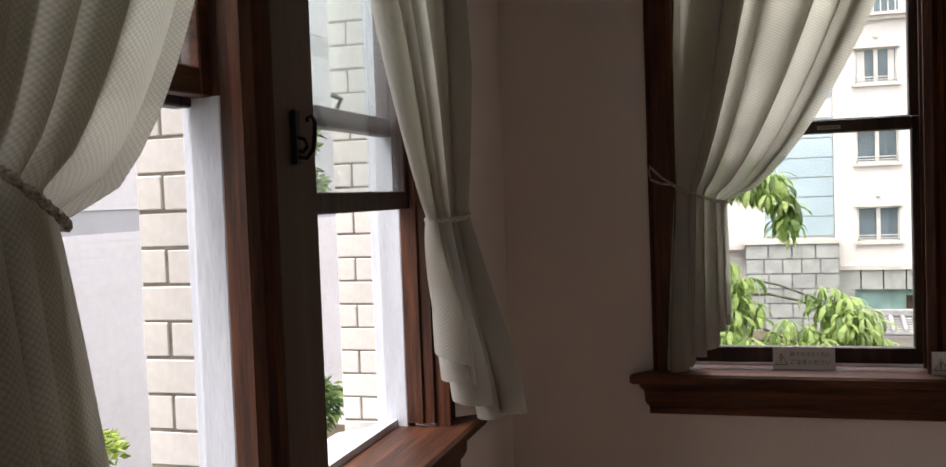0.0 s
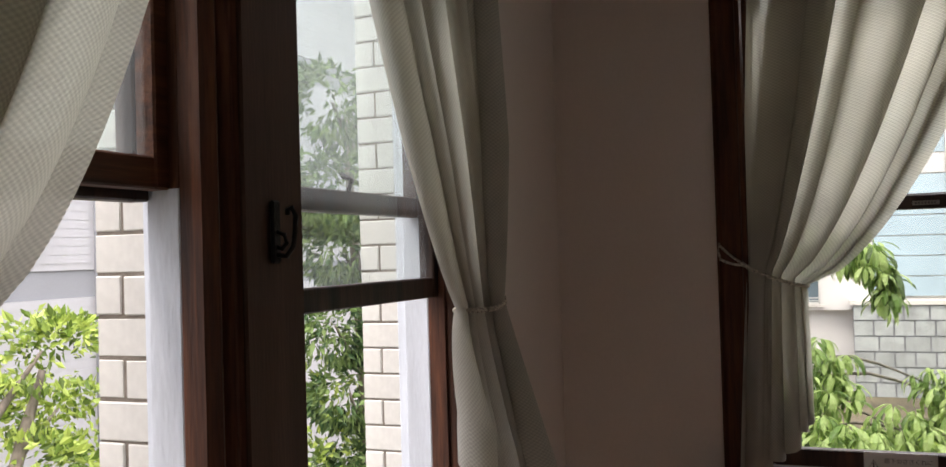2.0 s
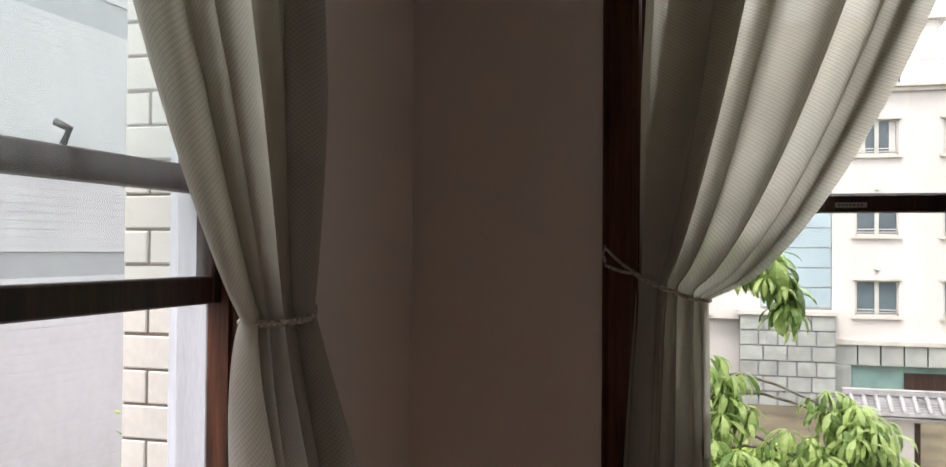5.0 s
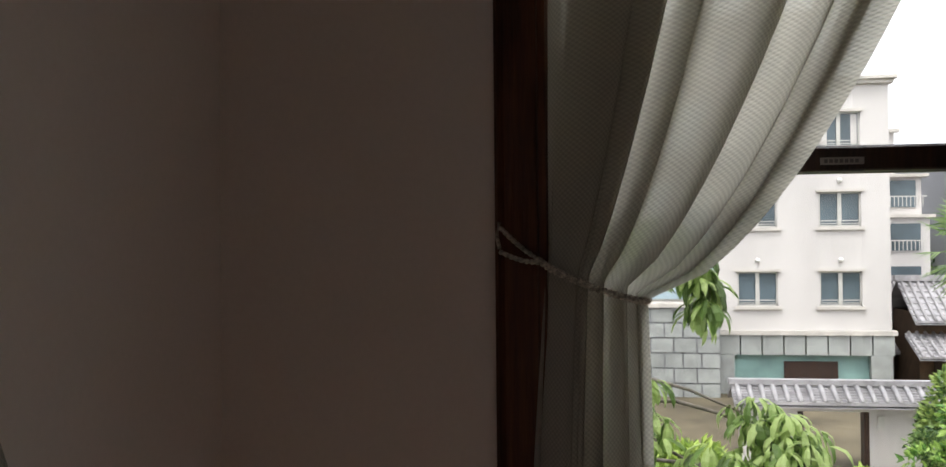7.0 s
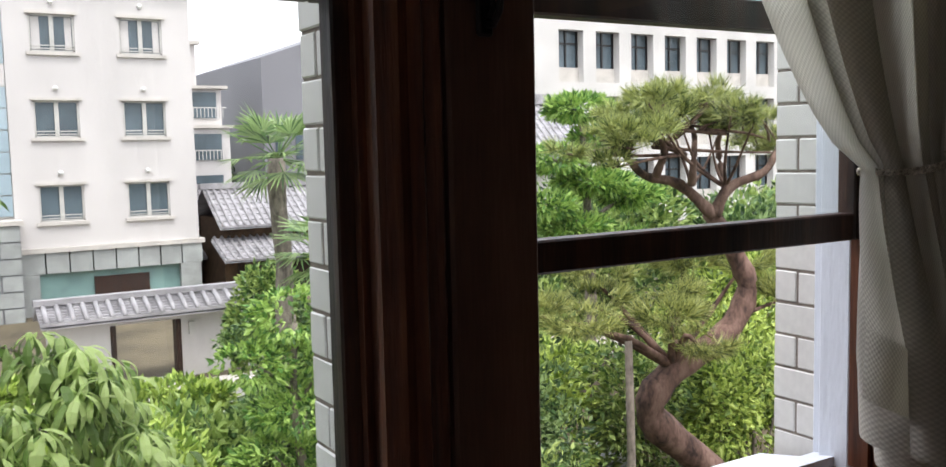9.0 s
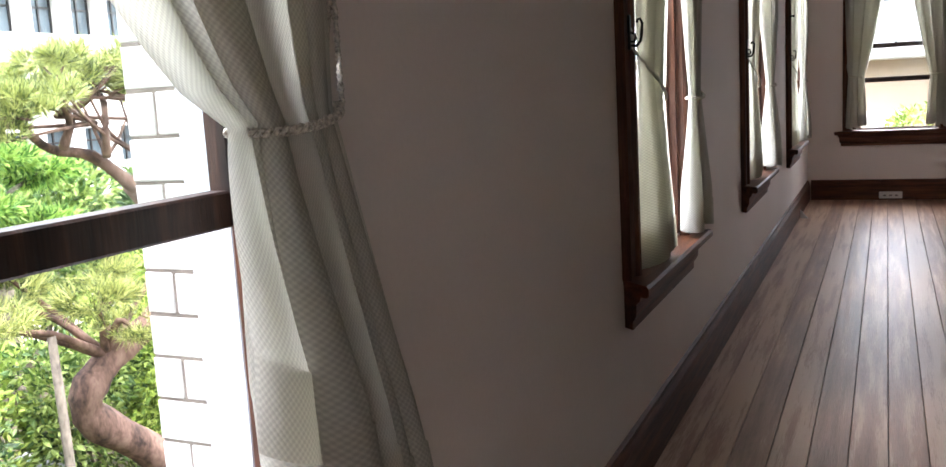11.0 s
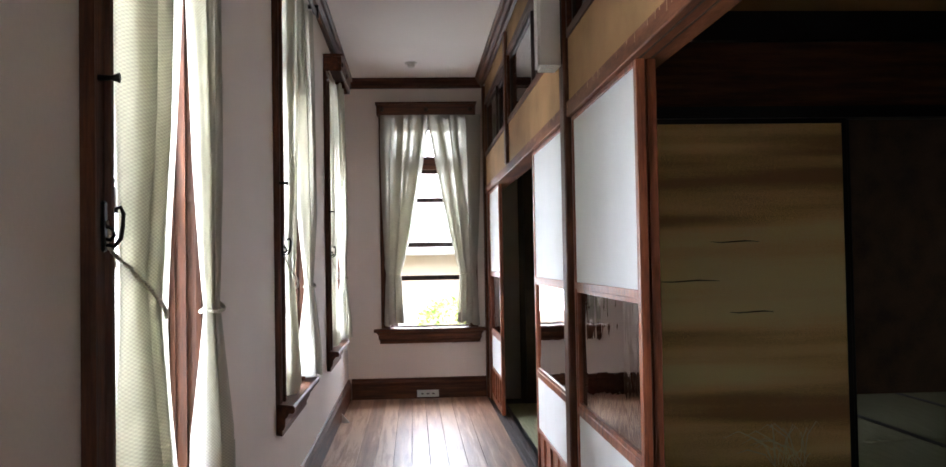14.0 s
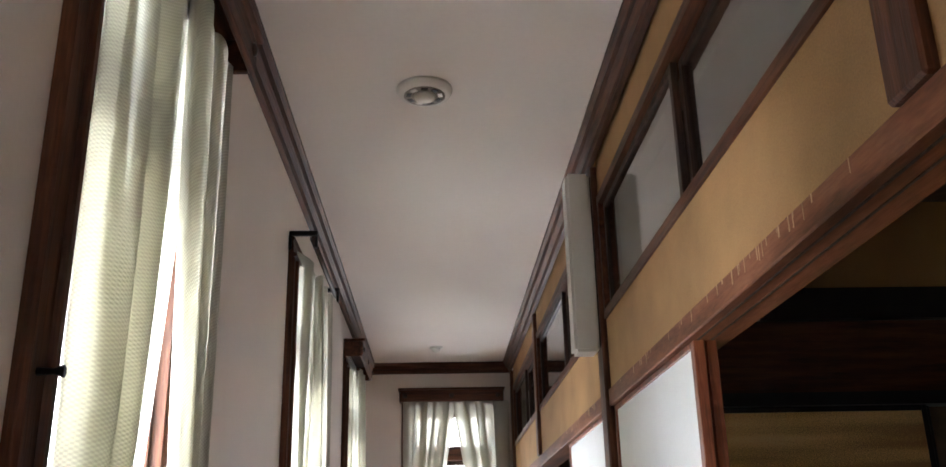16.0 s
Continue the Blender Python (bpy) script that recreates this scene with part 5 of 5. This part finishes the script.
plant("garden_tree", "layered bright green tree beside the grey building", "tree", (-5.0, 2.65, GZ), lm, cl, 5200, 0.10, L_BRIGHT, M_GREYBARK, 31, droop=0.2)
cl = [(0, -0.3, 6.9, 0.35, 0.5, 0.35), (0, -0.25, 6.1, 0.5, 0.6, 0.4), (0, -0.15, 5.6, 0.5, 0.55, 0.3), (0, -0.35, 4.9, 0.4, 0.5, 0.35), (0.1, -0.3, 4.3, 0.35, 0.45, 0.3), (0.1, -0.1, 3.6, 0.5, 0.5, 0.3)]
lm = [([(0, 0, 0), (0, 0.15, 3), (0.05, 0.05, 4.4), (-0.05, 0, 6.8)], 0.11, 0.03)] + [([(0, 0.05, c[2] - 0.4), (c[0], c[1], c[2])], 0.035, 0.01) for c in cl]
plant("garden_tree", "dark green evergreen with drooping long leaves", "tree", (-3.4, 4.75, GZ), lm, cl, 7500, 0.12, L_DARK, M_GREYBARK, 32, aspect=0.34, droop=0.5)
shrub((-3.6, 4.4, GZ), (0.9, 0.8, 3.1), L_BRIGHT, 33, 0.09, 2600, "fresh yellow-green shrub under the evergreen")
# bush east of the house
plant("garden_tree", "fresh green bush outside the end window", "tree", (17.5, -1.25, GZ), [([(0, 0, 0), (0, 0, 3), (0, 0, 4.3)], 0.09, 0.03)], [(0, 0, 4.4, 0.6, 0.6, 0.42), (0, -0.4, 4.0, 0.5, 0.5, 0.4), (0, 0.35, 3.9, 0.5, 0.5, 0.35)], 3000, 0.11, L_BRIGHT, M_GREYBARK, 34)

# ---- outside: ground and buildings ----
structure("ground", boxes((-3000, 3000, -3000, 3000, GZ - 0.5, GZ)), M_GROUND, "brown garden earth with paths reaching to the horizon", "ground")
structure("pavement", boxes((-20, 40, 17.5, 21.4, GZ, GZ + 0.02)), M_TRIM, "pale stone paving before the gate wall", "pavement")


def facade(ob, x0, x1, y, z0, z1, holes, material, depth=0.3, name="wall"):
    """A wall facing -y with rectangular holes (x0, x1, z0, z1) arranged in columns that do not overlap."""
    bm = bmesh.new()
    cols = sorted({(h[0], h[1]) for h in holes})
    x = x0
    for a, b in cols:
        if a > x:
            bx(bm, x, a, y, y + depth, z0, z1)
        z = z0
        for h in sorted([h for h in holes if (h[0], h[1]) == (a, b)], key=lambda h: h[2]):
            bx(bm, a, b, y, y + depth, z, h[2])
            z = h[3]
        bx(bm, a, b, y, y + depth, z, z1)
        x = b
    bx(bm, x, x1, y, y + depth, z0, z1)
    return part(name, bm, material, ob)


def far_window(ob, x0, x1, z0, z1, y, curtain_in=False):
    w = part("window", boxes((x0 - 0.12, x1 + 0.12, y - 0.10, y + 0.02, z0 - 0.12, z0 - 0.005), (x0 - 0.10, x1 + 0.10, y - 0.09, y + 0.02, z1 + 0.005, z1 + 0.10)), M_TRIM, ob, "two-light window with a moulded head and sill")
    xm = (x0 + x1) / 2
    part("frame", boxes((x0, x0 + 0.06, y + 0.06, y + 0.12, z0, z1), (x1 - 0.06, x1, y + 0.06, y + 0.12, z0, z1), (xm - 0.07, xm + 0.07, y + 0.05, y + 0.12, z0, z1), (x0, x1, y + 0.06, y + 0.12, z1 - 0.06, z1), (x0, x1, y + 0.06, y + 0.12, z0, z0 + 0.06)), M_ALU, w)
    part("pane", boxes((x0 + 0.03, x1 - 0.03, y + 0.13, y + 0.16, z0 + 0.03, z1 - 0.03)), M_PANE, w)
    part("guard_rail", boxes((x0, x1, y + 0.02, y + 0.05, z0 + 0.20, z0 + 0.235), (x0, x1, y + 0.02, y + 0.05, z0 + 0.10, z0 + 0.13)), M_ALU, w)
    if curtain_in:
        part("net_curtain", boxes((x0 + 0.08, x0 + 0.35, y + 0.122, y + 0.128, z0 + 0.08, z1 - 0.08), (x1 - 0.3, x1 - 0.08, y + 0.122, y + 0.128, z0 + 0.08, z1 - 0.08)), M_STUCCO, w)
    part("wall_lamp", tube([(xm, y, z1 + 0.42), (xm, y - 0.1, z1 + 0.42)], 0.09, 8), M_PLASTIC, w)
    return w


hotel = thing("apartment_building", "cream stucco building with grey stone base and paired windows", "building", pose(0, 0, 0))
HY = 34.0
wins = [(a, b, z - 1.27, z) for a, b in ((5.05, 6.50), (7.97, 9.45)) for z in (0.31, 3.22, 6.15)] + [(-1.3, -0.1, z - 1.27, z) for z in (0.31, 3.22, 6.15)]
facade(hotel, 4.25, 10.45, HY, -1.85, 7.15, [w for w in wins if w[0] > 4], M_STUCCO)
facade(hotel, -14, 1.75, HY + 0.0, -1.2, 7.15, [w for w in wins if w[0] < 4], M_STUCCO)
for w in wins:
    far_window(hotel, *w, HY, curtain_in=w[3] > 5)
part("core", boxes((-14, 10.44, HY + 0.31, HY + 13, GZ, 7.14)), M_STUCCO, hotel)
part("cornice", boxes((-14, 10.6, HY - 0.15, HY + 0.4, 7.152, 7.30), (-14, 10.72, HY - 0.28, HY + 13, 7.302, 7.42)), M_TRIM, hotel)
part("string_course", boxes((4.3, 10.62, HY - 0.16, HY + 0.29, -2.02, -1.852)), M_TRIM, hotel)
part("penthouse", boxes((-6, 8.3, HY + 2.2, HY + 12, 7.43, 10.2), (-6, 8.6, HY + 2.0, HY + 12.2, 10.22, 10.4)), M_STUCCO, hotel)
pw = part("window", boxes((4.6, 6.9, HY + 2.16, HY + 2.195, 7.6, 9.5)), M_PANE, hotel)
for k in range(24):
    x = 3.2 + k * 0.25
    part("baluster", boxes((x, x + 0.035, HY - 0.06, HY - 0.02, 7.45, 8.25)), M_ALU, hotel)
part("handrail", boxes((3.1, 9.2, HY - 0.08, HY, 8.252, 8.31)), M_ALU, hotel)
for k in range(10):
    z = -0.72 + k * 0.735
    part("glass_panel", boxes((1.77, 4.23, HY + 0.04, HY + 0.1, z + 0.02, z + 0.715)), M_BLUE if k != 6 else M_STUCCO, hotel)
part("panel_back", boxes((1.752, 4.248, HY + 0.101, HY + 0.30, -0.8, 7.15)), M_TRIM, hotel)
part("base_cap", boxes((0.9, 4.4, HY - 1.1, HY - 0.001, -0.95, -0.80)), M_TRIM, hotel)
for r in range(6):
    n = 5 if r % 2 else 4
    for k in range(n):
        a = 1.0 + 3.3 * k / n
        part("stone_block", boxes((a + 0.03, a + 3.3 / n - 0.03, HY - 1.03, HY - 0.5, -1.48 - r * 0.55, -0.985 - r * 0.55)), M_STONE, hotel)
part("stone_back", boxes((1.005, 4.29, HY - 0.98, HY - 0.002, GZ, -0.96)), M_SLATE, hotel)
for k in range(8):
    a = 4.34 + 6.2 * k / 8
    part("stone_block", boxes((a + 0.025, a + 0.775 - 0.025, HY - 0.1, HY + 0.2, -2.75, -2.03)), M_STONE, hotel)
part("entrance_wall", boxes((4.34, 10.45, HY + 0.201, HY + 0.305, GZ, -2.03)), M_TEAL, hotel)
part("entrance_door", boxes((6.7, 8.6, HY + 0.12, HY + 0.198, GZ, -3.0)), M_DARK, hotel)
part("corner_pier", boxes((9.7, 10.45, HY - 0.1, HY + 0.19, GZ, -2.76), (4.34, 4.9, HY - 0.1, HY + 0.19, GZ, -2.76)), M_STONE, hotel)

wing = thing("apartment_building", "stepped cream building wing with balconies", "building", pose(0, 0, 0))
part("wall", boxes((10.6, 14.3, 42, 50, GZ, 2.45), (10.6, 14.15, 42.6, 50, 2.46, 4.3), (10.6, 13.2, 43.2, 50, 4.45, 6.4)), M_STUCCO, wing)
part("ledge", boxes((10.6, 14.5, 41.8, 42.6, 2.462, 2.6), (10.6, 14.4, 42.3, 43.2, 4.302, 4.44), (10.6, 13.4, 43.0, 43.5, 6.402, 6.55)), M_TRIM, wing)
for z in (-0.9, 1.0, 2.95):
    w = part("window", boxes((12.6, 13.9, 41.94 if z < 2 else 42.54, 41.995 if z < 2 else 42.595, z, z + 1.2)), M_PANE, wing)
    part("balcony_rail", boxes((12.4, 14.1, 41.7, 41.74, z + 0.42, z + 0.47), *[(12.4 + 0.17 * k, 12.43 + 0.17 * k, 41.7, 41.74, z, z + 0.419) for k in range(10)]), M_ALU, w)


def tiled_roof(ob, x0, x1, yr, ye, zr, ze, name="roof", step=0.28):
    """One slope of round-ribbed tiles from a ridge line down to the eaves, with stepped courses."""
    bm = bmesh.new()
    n = 7
    for k in range(n):
        f0, f1 = k / n, (k + 1) / n
        a, b = yr + (ye - yr) * f0, yr + (ye - yr) * f1
        za, zb = zr + (ze - zr) * f0, zr + (ze - zr) * f1
        v = [bm.verts.new(p) for p in ((x0, a, za - 0.03), (x1, a, za - 0.03), (x1, b, zb + 0.02), (x0, b, zb + 0.02), (x0, b, zb - 0.06), (x1, b, zb - 0.06))]
        bm.faces.new(v[:4])
        bm.faces.new((v[3], v[2], v[5], v[4]))
    v = [bm.verts.new(p) for p in ((x0, yr, zr - 0.12), (x1, yr, zr - 0.12), (x1, ye, ze - 0.12), (x0, ye, ze - 0.12))]
    bm.faces.new(v)
    r = part(name, bm, M_TILE, ob)
    x = x0 + step / 2
    while x < x1:
        part("tile_row", tube([(x, yr + (ye - yr) * f, zr + (ze - zr) * f + 0.02) for f in (0, 0.5, 1)], 0.065, 6), M_TILE, r)
        x += step
    return r


gate = thing("gate_wall", "white plastered gate wall under a grey tiled roof", "gate", pose(0, 0, 0))
facade(gate, 3.6, 8.35, 22.0, GZ, -2.46, [(4.95, 6.6, GZ + 0.001, -2.75)], M_STUCCO)
tiled_roof(gate, 3.4, 8.4, 22.15, 21.45, -2.12, -2.46)
tiled_roof(gate, 3.4, 8.4, 22.15, 22.85, -2.12, -2.46)
part("ridge", boxes((3.35, 8.45, 22.02, 22.28, -2.13, -2.0)), M_TILE, gate)
part("door_frame", boxes((4.95, 5.08, 21.98, 22.28, GZ, -2.76), (6.47, 6.6, 21.98, 22.28, GZ, -2.76)), M_DARK, gate)
part("gate_lamp", boxes((6.78, 6.93, 21.9, 21.999, -3.15, -2.85)), M_ALU, gate)
part("low_wall", boxes((8.36, 16.0, 22.0, 22.25, GZ, -3.72), (8.36, 16.0, 21.95, 22.3, -3.719, -3.62)), M_STUCCO, gate)

for x0, x1, yy, zr, ze, lab in ((10.6, 14.9, 40.0, -0.25, -1.75, "old timber house with a grey tiled roof"), (11.2, 20.0, 36.0, -0.1, -1.5, "timber house with hipped grey tiled roofs")):
    h = thing("tiled_house", lab, "house", pose(0, 0, 0), group="tiled houses")
    tiled_roof(h, x0, x1, yy, yy - 2.2, zr, ze)
    tiled_roof(h, x0, x1, yy, yy + 2.2, zr, ze)
    part("ridge", boxes((x0 - 0.1, x1 + 0.1, yy - 0.16, yy + 0.16, zr - 0.02, zr + 0.2)), M_TILE, h)
    part("wall", boxes((x0 + 0.3, x1 - 0.3, yy - 1.6, yy + 1.6, GZ, ze + 0.25)), M_DIM, h)
    tiled_roof(h, x0 - 0.2, x1 + 0.2, yy - 1.55, yy - 3.3, ze - 0.45, ze - 1.15, "lower_roof")
    part("panel", boxes((x0 + 0.8, x1 - 0.8, yy - 1.66, yy - 1.605, GZ, ze - 1.0)), M_DARK, h)
gable = thing("tiled_house", "temple-like house with a curved grey tiled roof", "house", pose(0, 0, 0), group="tiled houses")
tiled_roof(gable, 20.0, 27.0, 33, 30.2, 3.2, 0.6, step=0.35)
part("ridge", boxes((19.9, 27.0, 32.8, 33.2, 3.15, 3.6)), M_TILE, gable)
part("wall", boxes((20.4, 26.5, 31.0, 35, GZ, 0.7)), M_STUCCO, gable)

grey = thing("hall_building", "plain slate-grey building with narrow slot windows", "building", pose(0, 0, 0))
bm = bmesh.new()
v = bx(bm, 17.0, 30.0, 45, 60, GZ, 6.1)
for q in v:
    if q.co.z > 0 and q.co.x > 20:
        q.co.z = 10.5
part("wall", bm, M_SLATE, grey)
for k in range(4):
    part("window", boxes((17.6 + k * 1.1, 17.95 + k * 1.1, 44.94, 44.998, 0.9, 2.2)), M_PANE, grey)
tan = thing("apartment_building", "distant tan apartment block", "building", pose(0, 0, 0))
part("wall", boxes((27.4, 34, 80, 90, GZ, 5.3)), M_TAN, tan)
for k in range(6):
    part("window", boxes((27.7 + (k % 2) * 0.9, 28.2 + (k % 2) * 0.9, 79.94, 79.998, 3.8 - (k // 2) * 1.4, 4.6 - (k // 2) * 1.4)), M_PANE, tan)
tower = thing("office_tower", "distant dark glass office tower", "building", pose(0, 0, 0))
part("wall", boxes((42.0, 45.0, 120, 125, GZ, 9.0)), M_SLATE, tower)
for k in range(6):
    part("floor_band", boxes((41.98, 45.02, 119.95, 119.998, 2 + k * 1.1, 2.3 + k * 1.1)), M_PANE, tower)

office = thing("office_building", "pale concrete office building with rows of recessed windows", "building", pose(0, 0, 0))
hol = [(38.2 + k * 3.12, 40.25 + k * 3.12, z - 3.4, z) for k in range(10) for z in (0.3, 4.6, 8.9)]
facade(office, 26.0, 72, 48, GZ, 10.4, hol, M_OFFICE, 0.9)
part("roof_band", boxes((26, 72.2, 47.7, 60, 10.41, 11.3)), M_OFFICE, office)
part("upper_glass", boxes((26, 72, 49.5, 60, 11.31, 14)), M_BLUE, office)
part("core", boxes((26.1, 71.9, 48.95, 60, GZ, 10.39)), M_SLATE, office)
for a, b, z0, z1 in hol:
    w = part("window", boxes((a + 0.02, b - 0.02, 48.7, 48.8, z0 + 1.0, z1)), M_PANE, office)
    part("frame", boxes((a + 0.02, a + 0.14, 48.6, 48.699, z0 + 1.0, z1), (b - 0.14, b - 0.02, 48.6, 48.699, z0 + 1.0, z1), ((a + b) / 2 - 0.06, (a + b) / 2 + 0.06, 48.6, 48.699, z0 + 1.0, z1), (a + 0.14, b - 0.14, 48.6, 48.699, z1 - 0.9, z1 - 0.78)), M_BLACK, w)
    part("spandrel", boxes((a + 0.02, b - 0.02, 48.5, 48.8, z0, z0 + 0.98)), M_TRIM, w)

west = thing("neighbour_building", "tall grey tile-clad building wall with darker bands", "building", pose(0, 0, 0))
WX = -9.0
zs = [GZ, 0.86, 1.24, 4.75, 5.3, 8.6, 9.0]
for i in range(6):
    o = 0.03 if i % 2 else 0.0
    part("band" if i % 2 else "cladding", boxes((WX - 6, WX - o, -14, 34, zs[i], zs[i + 1] - 0.002)), M_GREYBAND if i % 2 else M_GREYWALL, west)
bm = bmesh.new()
z = GZ
while z < 8.6:
    if not (0.80 < z < 1.24 or 4.7 < z < 5.3):
        bx(bm, WX, WX + 0.006, -4, 22, z + 0.012, z + 0.108)
    z += 0.12
tagged(part("tile_course", bm, M_GREYWALL, west, "long thin grey tile courses"), kind="stuff")
# thin tube added for the vertical joint line in the cladding
part("joint_line", tube([(WX + 0.06, 7.3, GZ), (WX + 0.06, 7.3, 8.5)], 0.02, 6), M_GREYBAND, west)
east = thing("neighbour_house", "beige house with a pale tiled roof beyond the end window", "house", pose(0, 0, 0))
part("wall", boxes((24, 34, -9, 5, GZ, 1.55)), M_TAN, east)
bm = bmesh.new()
rv = [bm.verts.new(p) for p in ((23.3, -9.5, 1.5), (23.3, 5.5, 1.5), (29, 5.5, 3.3), (29, -9.5, 3.3), (34.7, -9.5, 1.5), (34.7, 5.5, 1.5), (23.3, -9.5, 1.4), (23.3, 5.5, 1.4))]
bm.faces.new(rv[0:4])
bm.faces.new((rv[3], rv[2], rv[5], rv[4]))
bm.faces.new((rv[6], rv[7], rv[1], rv[0]))
part("roof", bm, M_TILE, east)
part("gutter", tube([(23.28, -9.5, 1.46), (23.28, 5.5, 1.46)], 0.06, 8), M_ALU, east)
part("window", boxes((23.95, 23.998, -1.0, -0.2, -0.9, 0.3)), M_PLASTIC, east)
for i, (x, y, r) in enumerate([(15.8, 52, 2.4), (18.3, 50, 2.0), (19.4, 54, 2.2)]):
    shrub((x, y, GZ + 1.0), (r, r, 3.9), L_DARK, 300 + i, 0.4, 1600, "dark green tree behind the houses", "tree")

# ---- brick skin ----
REVEALS = [(WALL_A, -0.790, 0.30, 0.170, 0.529), (WALL_A, -1.712, 0.125, 0.118, 0.487), (WALL_B, 1.337, 0.150, 0.170, 0.575), (WALL_B, 2.287, 0.30, 0.170, 0.548)] + [(WALL_B, x + OW + 0.032, 0.30, 0.170, 0.55) for x in SINGLES]
random.seed(4)
shared = {}
CH = 0.0625
for m, x0, w, yin, zf in REVEALS:
    host = structure("brick_pier", boxes((x0 + 0.0022, x0 + w - 0.0022, yin + 0.002, yin + 0.1005, 0.3, 3.1)), M_MORTAR, "white glazed brick pier with dark joints", "brickwork", m)
    for c in range(35):
        z = zf + c * CH
        for k, (y0, y1) in enumerate(((0.0, 0.103),) if c % 2 else ((0.0, 0.0492), (0.0538, 0.103))):
            key = (w, c % 2, k)
            if key not in shared:
                shared[key] = mesh_of("brick", soft(boxes((0, w, y0, y1, 0, CH - 0.0046)), 0.0022), M_BRICK)
            b = new("brick", shared[key])
            b.location = (x0 + random.uniform(-0.0011, 0.0011), yin + random.uniform(-0.0006, 0.0006), z + random.uniform(-0.0005, 0.0005))
            b.rotation_euler = (random.uniform(-0.006, 0.006), 0, random.uniform(-0.006, 0.006))
            b.parent = host
for name, m, a, b, ops in (("wall_brick_west", WALL_A, Y0, -0.2, [(-2.53, -0.487)]), ("wall_brick_north", WALL_B, -0.2, XE + 0.3, [(0.545, 2.59)] + [(x - 0.03, x + OW + 0.335) for x in SINGLES]), ("wall_brick_east", WALL_E, -0.3, 1.6, [(END[0] - 0.02, END[1] + 0.02)])):
    bm = bmesh.new()
    x = a
    for o0, o1 in ops:
        bx(bm, x, o0, 0.172, 0.272, GZ, 3.6)
        bx(bm, o0, o1, 0.172, 0.272, GZ, 0.585)
        bx(bm, o0, o1, 0.172, 0.272, OP1 + 0.04, 3.6)
        x = o1
    bx(bm, x, b, 0.172, 0.272, GZ, 3.6)
    structure(name, bm, M_BRICK, "white glazed brick outer wall", "wall", m)
structure("roof", boxes((-0.5, XE + 0.6, -6.4, 0.5, 3.4, 3.6)), M_TILE, "flat roof slab over the house", "roof")

# ---- floor boards ----
ZF = 0.0
floor = structure("floor", boxes((-0.1, XE + 0.1, YS - 0.0, 0.1, -0.3, -0.022), (-0.1, XI + 0.1, Y0, YS - 0.002, -0.3, -0.022)), M_DARK, "worn red-brown wooden floor of long boards", "floor")
rnd = random.Random(11)
nb = 11
bw = -YS / nb
for k in range(nb):
    me = mesh_of("board", soft(boxes((0.0, XE - XI, -bw * (k + 1) + 0.0012, -bw * k - 0.0012, -0.0218, rnd.uniform(-0.0012, 0.0))), 0.0015), M_FLOOR)
    b = new("board", me)
    b.location = (XI, 0, 0)
    b.parent = floor
na = 11
aw = XI / na
for k in range(na):
    me = mesh_of("board", soft(boxes((aw * k + 0.0012, aw * (k + 1) - 0.0012, Y0, 0, -0.0218, rnd.uniform(-0.0012, 0.0))), 0.0015), M_FLOOR)
    b = new("board", me)
    b.parent = floor
